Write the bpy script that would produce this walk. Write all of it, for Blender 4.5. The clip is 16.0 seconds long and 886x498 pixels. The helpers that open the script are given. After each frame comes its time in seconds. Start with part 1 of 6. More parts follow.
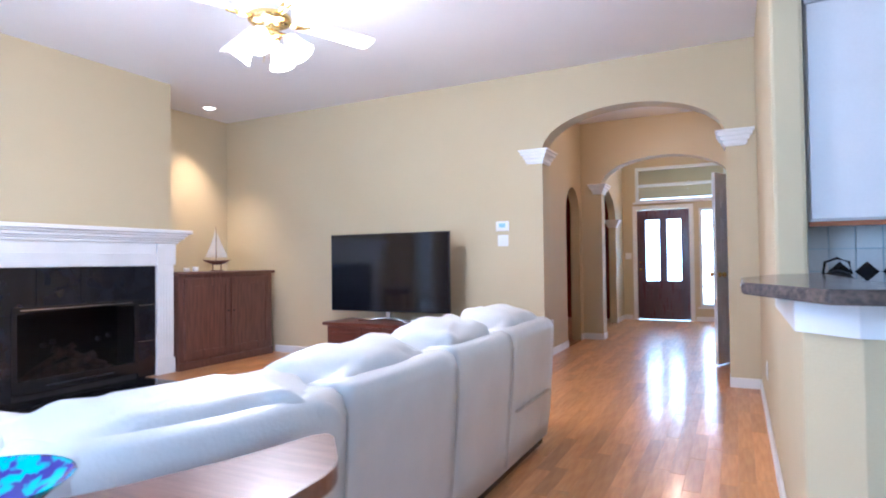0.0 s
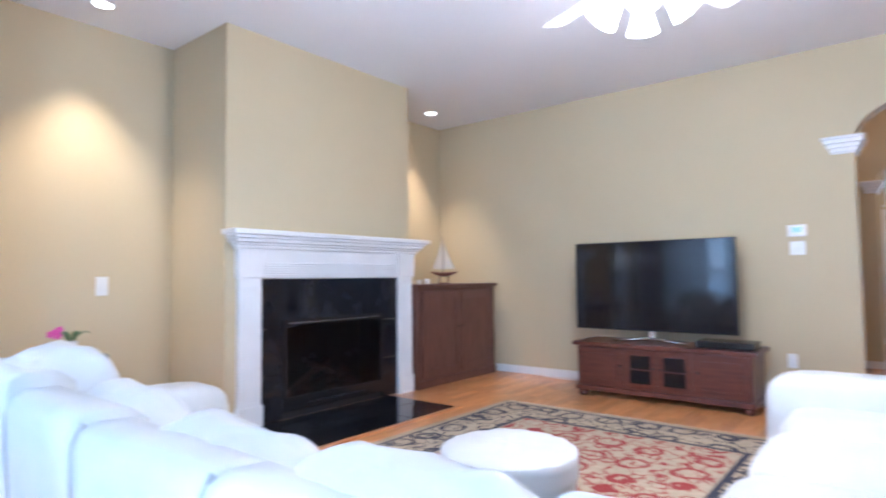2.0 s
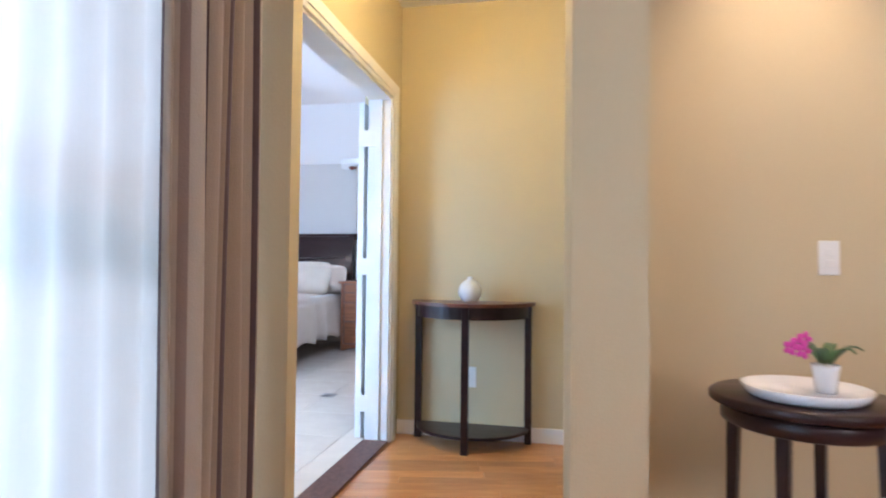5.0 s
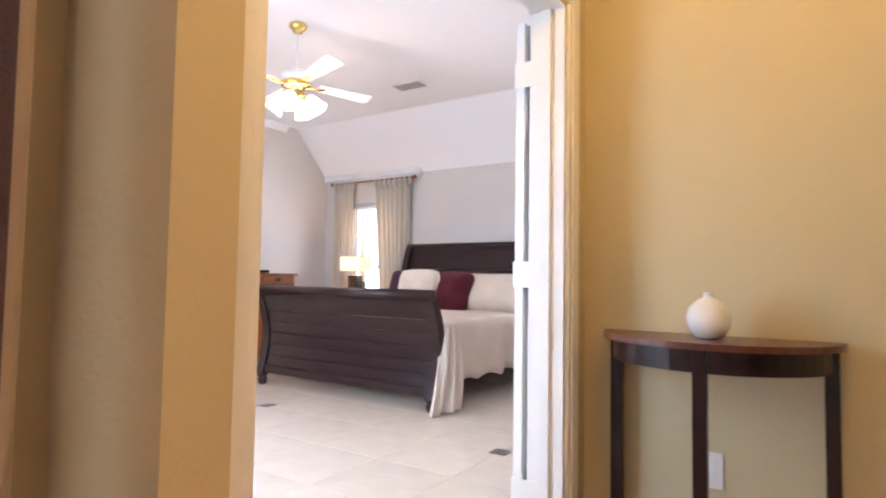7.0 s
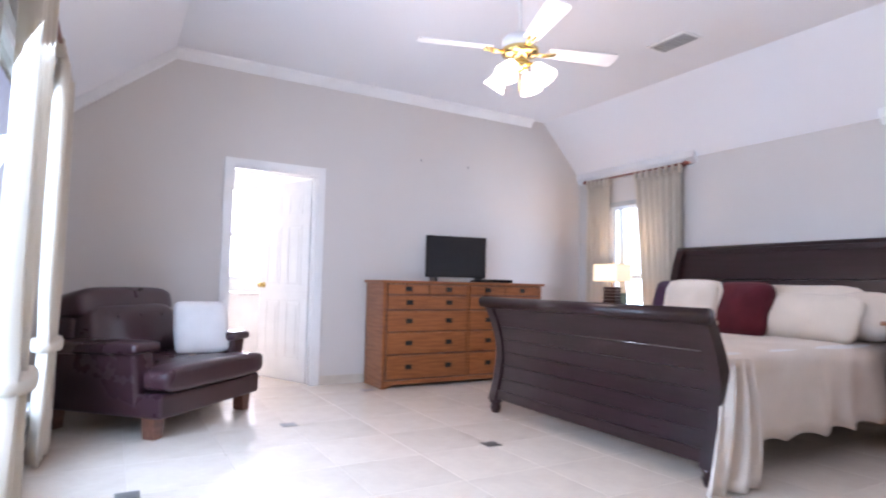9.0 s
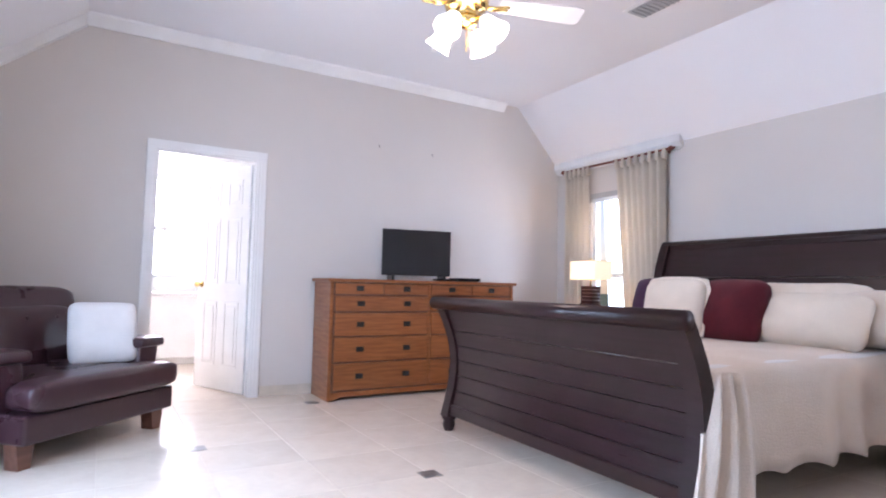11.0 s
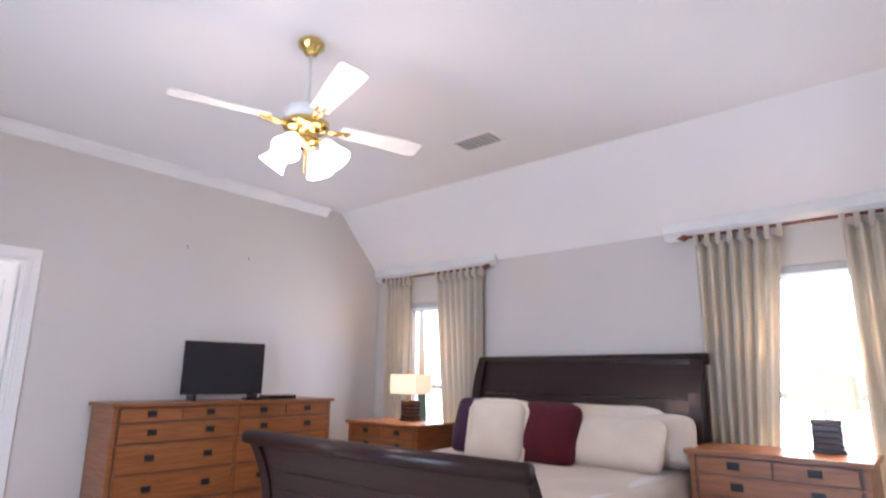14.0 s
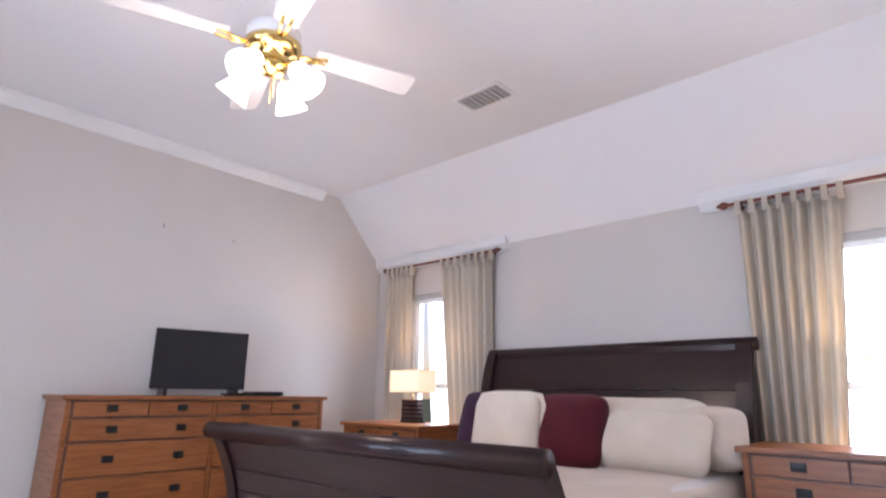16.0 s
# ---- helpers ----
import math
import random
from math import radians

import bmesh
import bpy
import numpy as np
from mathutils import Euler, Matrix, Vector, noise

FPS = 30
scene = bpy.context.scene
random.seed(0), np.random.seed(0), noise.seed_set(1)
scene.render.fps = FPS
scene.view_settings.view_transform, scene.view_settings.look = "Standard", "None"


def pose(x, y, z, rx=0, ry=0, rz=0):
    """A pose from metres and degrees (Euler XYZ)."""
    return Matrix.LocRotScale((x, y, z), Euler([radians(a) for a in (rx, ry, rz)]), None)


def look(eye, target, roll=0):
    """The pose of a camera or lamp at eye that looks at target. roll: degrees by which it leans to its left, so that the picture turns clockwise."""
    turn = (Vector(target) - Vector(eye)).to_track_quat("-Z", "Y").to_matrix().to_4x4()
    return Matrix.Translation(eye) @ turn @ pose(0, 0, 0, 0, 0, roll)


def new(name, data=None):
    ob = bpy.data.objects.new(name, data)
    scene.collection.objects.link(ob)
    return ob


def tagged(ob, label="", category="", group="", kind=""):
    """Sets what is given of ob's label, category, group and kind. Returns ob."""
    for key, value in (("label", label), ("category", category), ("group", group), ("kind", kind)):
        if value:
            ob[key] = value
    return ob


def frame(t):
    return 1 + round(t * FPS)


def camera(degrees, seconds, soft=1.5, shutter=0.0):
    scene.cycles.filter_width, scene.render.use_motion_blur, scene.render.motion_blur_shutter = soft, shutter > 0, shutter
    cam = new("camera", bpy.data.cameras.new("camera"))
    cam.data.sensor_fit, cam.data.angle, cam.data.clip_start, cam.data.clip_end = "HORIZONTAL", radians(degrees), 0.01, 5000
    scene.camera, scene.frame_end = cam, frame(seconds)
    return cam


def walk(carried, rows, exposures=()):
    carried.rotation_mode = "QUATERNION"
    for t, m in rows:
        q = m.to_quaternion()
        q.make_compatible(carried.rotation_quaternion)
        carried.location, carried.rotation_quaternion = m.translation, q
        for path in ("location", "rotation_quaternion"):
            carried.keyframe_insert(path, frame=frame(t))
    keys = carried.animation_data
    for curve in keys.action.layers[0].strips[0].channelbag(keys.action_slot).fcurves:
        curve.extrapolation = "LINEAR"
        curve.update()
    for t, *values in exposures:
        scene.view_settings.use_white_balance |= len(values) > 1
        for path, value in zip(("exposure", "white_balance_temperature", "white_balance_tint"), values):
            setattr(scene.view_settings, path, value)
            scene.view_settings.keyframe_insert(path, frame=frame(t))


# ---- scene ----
cam = camera(75.0, 16.0, soft=2.0, shutter=0.4)
# the bedroom and its doorway stand at a slight angle to the living room
HOME = Matrix.Identity(4)
BEDROOM = pose(-6.175, -0.608, 0, 0, 0, -10.87) @ pose(6.1, 0.5, 0)
ALCOVE = pose(-6.93, 0.08, 0, 0, 0, -10.87) @ pose(6.93, -0.08, 0)
PATH = [
    (0, (0.279, -0.13, 1.122), (-0.627, 1.652, 1.165), -0.7),
    (0.5, (-0.057, -0.152, 1.139), (-0.895, 1.663, 1.197), -0.7),
    (1, (-0.416, -0.195, 1.145), (-1.269, 1.613, 1.219), -0.7),
    (1.5, (-0.819, -0.27, 1.155), (-1.766, 1.489, 1.246), -0.7),
    (2, (-1.14, -0.285, 1.11), (-2.394, 1.27, 1.208), -0.6),
    (2.5, (-1.505, -0.273, 1.112), (-3.025, 1.023, 1.208), -0.6),
    (3, (-1.935, -0.27, 1.05), (-3.637, 0.777, 1.14), -0.4),
    (3.5, (-2.271, -0.242, 1.068), (-4.11, 0.542, 1.127), -0.2),
    (4, (-2.684, -0.23, 1.028), (-4.61, 0.288, 1.101), 0.0),
    (4.5, (-3.077, -0.12, 1.024), (-5.06, 0.108, 1.088), 0.4),
    (7, (-4.809, 0.345, 0.991), (-6.474, -0.758, 1.093), 0.9),
    (7.5, (-4.966, 0.257, 0.977), (-6.502, -1.02, 1.089), 1.1),
    (8, (-5.245, 0.065, 0.990), (-6.678, -1.325, 1.105), 1.2),
    (8.5, (-5.451, -0.021, 0.993), (-6.696, -1.582, 1.11), 1.1),
    (9, (-5.685, -0.190, 0.994), (-6.678, -1.922, 1.117), 1.3),
    (9.2, (-5.745, -0.220, 0.992), (-6.658, -1.995, 1.113), 1.2),
    (11.5, (-6.34, -0.596, 0.969), (-7.44, -2.261, 1.105), 1.3),
    (12, (-6.333, -0.603, 0.949), (-7.669, -2.085, 1.097), 1.3),
    (12.5, (-6.288, -0.62, 0.979), (-7.759, -1.969, 1.108), 0.8),
    (13, (-6.217, -0.688, 1.036), (-7.746, -1.974, 1.138), 0.7),
    (13.5, (-6.231, -0.707, 1.189), (-7.758, -1.987, 1.36), 0.5),
    (14, (-6.25, -0.737, 1.23), (-7.728, -2.013, 1.663), 0.6),
    (14.5, (-6.296, -0.731, 1.183), (-7.682, -2.048, 1.771), 0.6),
    (15, (-6.445, -0.758, 1.162), (-7.795, -2.097, 1.781), 0.7),
    (15.5, (-6.639, -0.942, 1.113), (-8.016, -2.255, 1.728), 0.6),
    (16, (-6.767, -1.074, 1.054), (-8.202, -2.379, 1.543), 0.7),
]
walk(cam, [(t, (BEDROOM if t > 6 else HOME) @ look(e, g, r)) for t, e, g, r in PATH], exposures=[
    (0, 0.74, 4850, 18), (1.0, 0.64, 4750, 16), (2.0, 0.56, 4750, 15), (3.0, 0.54, 5050, 22), (4.5, 0.20, 5250, 20), (7.0, 0.08, 7200, 32), (7.6, 0.08, 7100, 32), (8.5, -0.04, 6450, 32), (12.5, 0.08, 6500, 32), (14.5, -0.30, 6950, 32), (16, -0.20, 6850, 33)])

# ---- world, sun, window light ----
world = bpy.data.worlds.new("world")
scene.world = world
world.use_nodes = True
wn = world.node_tree.nodes
sky = wn.new("ShaderNodeTexSky")
sky.sky_type, sky.sun_disc = "NISHITA", False
sky.sun_elevation, sky.sun_rotation = radians(48), radians(200)
wn["Background"].inputs[1].default_value = 0.12
world.node_tree.links.new(sky.outputs[0], wn["Background"].inputs[0])


def lamp(name, kind, loc, power, color, target=None, size=0.1, size_y=0.0, spot=60, blend=0.6, room=HOME):
    d = bpy.data.lights.new(name, kind)
    d.energy, d.color = power, color
    ob = new(name, d)
    ob.matrix_world = room @ (look(loc, target) if target else pose(*loc))
    if kind == "AREA":
        d.shape, d.size, d.size_y = "RECTANGLE", size, size_y or size
    elif kind == "SPOT":
        d.spot_size, d.spot_blend, d.shadow_soft_size = radians(spot), blend, size
    elif kind == "POINT":
        d.shadow_soft_size = size
    else:
        d.angle = radians(10)
    return ob


DAY = (0.62, 0.83, 1.0)
WARM = (1.0, 0.72, 0.42)
BULB = (1.0, 0.86, 0.70)
lamp("sun", "SUN", (0, -10, 12), 1.2, (1, 0.95, 0.88), (0.5, 0, 0))
# daylight through the openings; the kitchen one is an added fill without a window
lamp("living_window_light", "AREA", (-2.6, -0.97, 1.35), 96, DAY, (-2.6, 3, 1.2), 3.2, 2.1)
lamp("kitchen_fill_light", "AREA", (2.6, -0.6, 1.7), 34, DAY, (0.6, 3.5, 1.3), 1.6, 1.4)
lamp("bed_east_window_light", "AREA", (-5.13, -2.6, 1.2), 165, (0.48, 0.76, 1.0), (-6.9, -2.8, 0.35), 2.6, 1.7, room=BEDROOM)
lamp("bed_window_light", "AREA", (-10.98, -4.7, 1.2), 28, DAY, (-8, -4.7, 1.0), 0.7, 1.7, room=BEDROOM)
lamp("bed_window_light", "AREA", (-10.98, -1.4, 1.2), 34, DAY, (-8, -1.4, 1.0), 0.7, 1.7, room=BEDROOM)
lamp("bath_window_light", "AREA", (-6.9, -8.7, 1.65), 150, (0.9, 0.97, 1), (-6.9, -6, 1.0), 1.6, 1.4, room=BEDROOM)
lamp("entry_light", "AREA", (-0.5, 11.35, 1.3), 40, DAY, (-0.5, 8, 0.8), 1.6, 1.9)
# lamps of the place; the hall and entry ones are added fills without fixtures
lamp("living_fan_light", "POINT", (-2.04, 2.31, 2.12), 100, BULB, None, 0.16)
lamp("bed_fan_light", "POINT", (-7.91, -3.127, 2.06), 19, BULB, None, 0.16, room=BEDROOM)
lamp("can_light", "SPOT", (-5.42, 1.30, 3.0), 125, WARM, (-5.62, 1.30, 0), 0.05, 0, 75, 0.8)
lamp("can_light", "SPOT", (-5.43, 4.84, 3.0), 125, WARM, (-5.62, 4.84, 0), 0.05, 0, 75, 0.8)
# assumed vestibule source, set off centre to brighten the walls by the arch
lamp("vestibule_fill", "POINT", (-5.64, 0.14, 2.42), 27, (1.0, 0.78, 0.30), None, 0.06)
lamp("entry_fill", "POINT", (-0.6, 9.6, 2.65), 16, (1.0, 0.66, 0.36), None, 0.1)
lamp("hall_fill", "POINT", (-0.6, 7.0, 2.75), 10, (1.0, 0.66, 0.40), None, 0.1)
lamp("table_lamp_bulb", "POINT", (-10.38, -4.69, 1.17), 13, (1.0, 0.78, 0.45), None, 0.04, room=BEDROOM)
lamp("table_lamp_bulb", "POINT", (-10.42, -1.33, 1.17), 13, (1.0, 0.78, 0.45), None, 0.04, room=BEDROOM)

# ---- materials ----


def material(name, color, rough=0.6, metal=0.0, second=None, scale=6.0, detail=4.0, stretch=(1, 1, 1), bump=0.0,
             bump_scale=60.0, vary=0.0, coat=0.0, fine=0.04, sheen=0.0, spec=0.5, lo=0.35, hi=0.65, distort=0.0):
    """Two scales of noise on a base colour, a fine bump, and a change of value from piece to piece."""
    m = bpy.data.materials.new(name)
    m.use_nodes = True
    n, l = m.node_tree.nodes, m.node_tree.links
    b = n["Principled BSDF"]
    co = n.new("ShaderNodeTexCoord")
    mp = n.new("ShaderNodeMapping")
    mp.inputs["Scale"].default_value = stretch
    l.new(co.outputs["Object"], mp.inputs[0])
    big = n.new("ShaderNodeTexNoise")
    big.inputs["Scale"].default_value, big.inputs["Detail"].default_value = scale, detail
    big.inputs["Distortion"].default_value = distort
    l.new(mp.outputs[0], big.inputs["Vector"])
    rng = n.new("ShaderNodeMapRange")
    rng.inputs["From Min"].default_value, rng.inputs["From Max"].default_value = lo, hi
    l.new(big.outputs["Fac"], rng.inputs["Value"])
    mix = n.new("ShaderNodeMix")
    mix.data_type = "RGBA"
    mix.inputs[6].default_value = (*color, 1)
    mix.inputs[7].default_value = (*(second or [c * 0.93 for c in color]), 1)
    l.new(rng.outputs[0], mix.inputs[0])
    small = n.new("ShaderNodeTexNoise")
    small.inputs["Scale"].default_value, small.inputs["Detail"].default_value = bump_scale, 5
    l.new(mp.outputs[0], small.inputs["Vector"])
    hsv = n.new("ShaderNodeHueSaturation")
    val = n.new("ShaderNodeMapRange")
    val.inputs["To Min"].default_value, val.inputs["To Max"].default_value = 1 - fine, 1 + fine
    l.new(small.outputs["Fac"], val.inputs["Value"])
    if vary:
        info = n.new("ShaderNodeObjectInfo")
        isl = n.new("ShaderNodeNewGeometry")
        add = n.new("ShaderNodeMath")
        add.operation = "ADD"
        l.new(info.outputs["Random"], add.inputs[0])
        l.new(isl.outputs["Random Per Island"], add.inputs[1])
        fr = n.new("ShaderNodeMath")
        fr.operation = "FRACT"
        l.new(add.outputs[0], fr.inputs[0])
        vr = n.new("ShaderNodeMapRange")
        vr.inputs["To Min"].default_value, vr.inputs["To Max"].default_value = 1 - vary, 1 + vary
        l.new(fr.outputs[0], vr.inputs["Value"])
        mul = n.new("ShaderNodeMath")
        mul.operation = "MULTIPLY"
        l.new(val.outputs[0], mul.inputs[0])
        l.new(vr.outputs[0], mul.inputs[1])
        l.new(mul.outputs[0], hsv.inputs["Value"])
    else:
        l.new(val.outputs[0], hsv.inputs["Value"])
    l.new(mix.outputs[2], hsv.inputs["Color"])
    l.new(hsv.outputs[0], b.inputs["Base Color"])
    rr = n.new("ShaderNodeMapRange")
    rr.inputs["To Min"].default_value, rr.inputs["To Max"].default_value = max(rough - 0.06, 0.02), min(rough + 0.08, 1)
    l.new(big.outputs["Fac"], rr.inputs["Value"])
    l.new(rr.outputs[0], b.inputs["Roughness"])
    b.inputs["Metallic"].default_value = metal
    b.inputs["Specular IOR Level"].default_value = spec
    b.inputs["Coat Weight"].default_value = coat
    b.inputs["Coat Roughness"].default_value = 0.12
    b.inputs["Sheen Weight"].default_value = sheen
    if bump:
        bp = n.new("ShaderNodeBump")
        bp.inputs["Strength"].default_value, bp.inputs["Distance"].default_value = bump, 0.01
        l.new(small.outputs["Fac"], bp.inputs["Height"])
        l.new(bp.outputs[0], b.inputs["Normal"])
    return m


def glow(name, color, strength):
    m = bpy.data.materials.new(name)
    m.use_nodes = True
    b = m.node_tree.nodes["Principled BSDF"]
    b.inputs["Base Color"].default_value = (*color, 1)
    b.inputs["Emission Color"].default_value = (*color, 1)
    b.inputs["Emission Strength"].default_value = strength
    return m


def clear(name, tint=(1, 1, 1), rough=0.0):
    m = bpy.data.materials.new(name)
    m.use_nodes = True
    b = m.node_tree.nodes["Principled BSDF"]
    b.inputs["Base Color"].default_value = (*tint, 1)
    b.inputs["Transmission Weight"].default_value = 1
    b.inputs["Roughness"].default_value = rough
    b.inputs["IOR"].default_value = 1.1
    return m


def cloth(name, color, through_light=0.4, bump=0.3, stripes=None):
    """Woven fabric that lets some light through; stripes: colours across the object's x."""
    m = material(name, color, 0.9, bump=bump, bump_scale=220, scale=3, fine=0.06, sheen=0.2)
    n, l = m.node_tree.nodes, m.node_tree.links
    b, out = n["Principled BSDF"], n["Material Output"]
    tr = n.new("ShaderNodeBsdfTranslucent")
    tr.inputs[0].default_value = (*color, 1)
    if stripes:
        co = n.new("ShaderNodeTexCoord")
        sep = n.new("ShaderNodeSeparateXYZ")
        uv = n.new("ShaderNodeMath")
        uv.operation = "MULTIPLY"
        uv.inputs[1].default_value = 4.0
        fr = n.new("ShaderNodeMath")
        fr.operation = "FRACT"
        l.new(co.outputs["UV"], sep.inputs[0])
        l.new(sep.outputs[0], uv.inputs[0])
        l.new(uv.outputs[0], fr.inputs[0])
        ramp = n.new("ShaderNodeValToRGB")
        ramp.color_ramp.interpolation = "CONSTANT"
        for k, (p, c) in enumerate(stripes):
            e = ramp.color_ramp.elements[k] if k < 2 else ramp.color_ramp.elements.new(p)
            e.position, e.color = p, (*c, 1)
        l.new(fr.outputs[0], ramp.inputs[0])
        l.new(ramp.outputs[0], b.inputs["Base Color"])
        l.new(ramp.outputs[0], tr.inputs[0])
    mx = n.new("ShaderNodeMixShader")
    mx.inputs[0].default_value = through_light
    l.new(b.outputs[0], mx.inputs[1])
    l.new(tr.outputs[0], mx.inputs[2])
    l.new(mx.outputs[0], out.inputs[0])
    return m


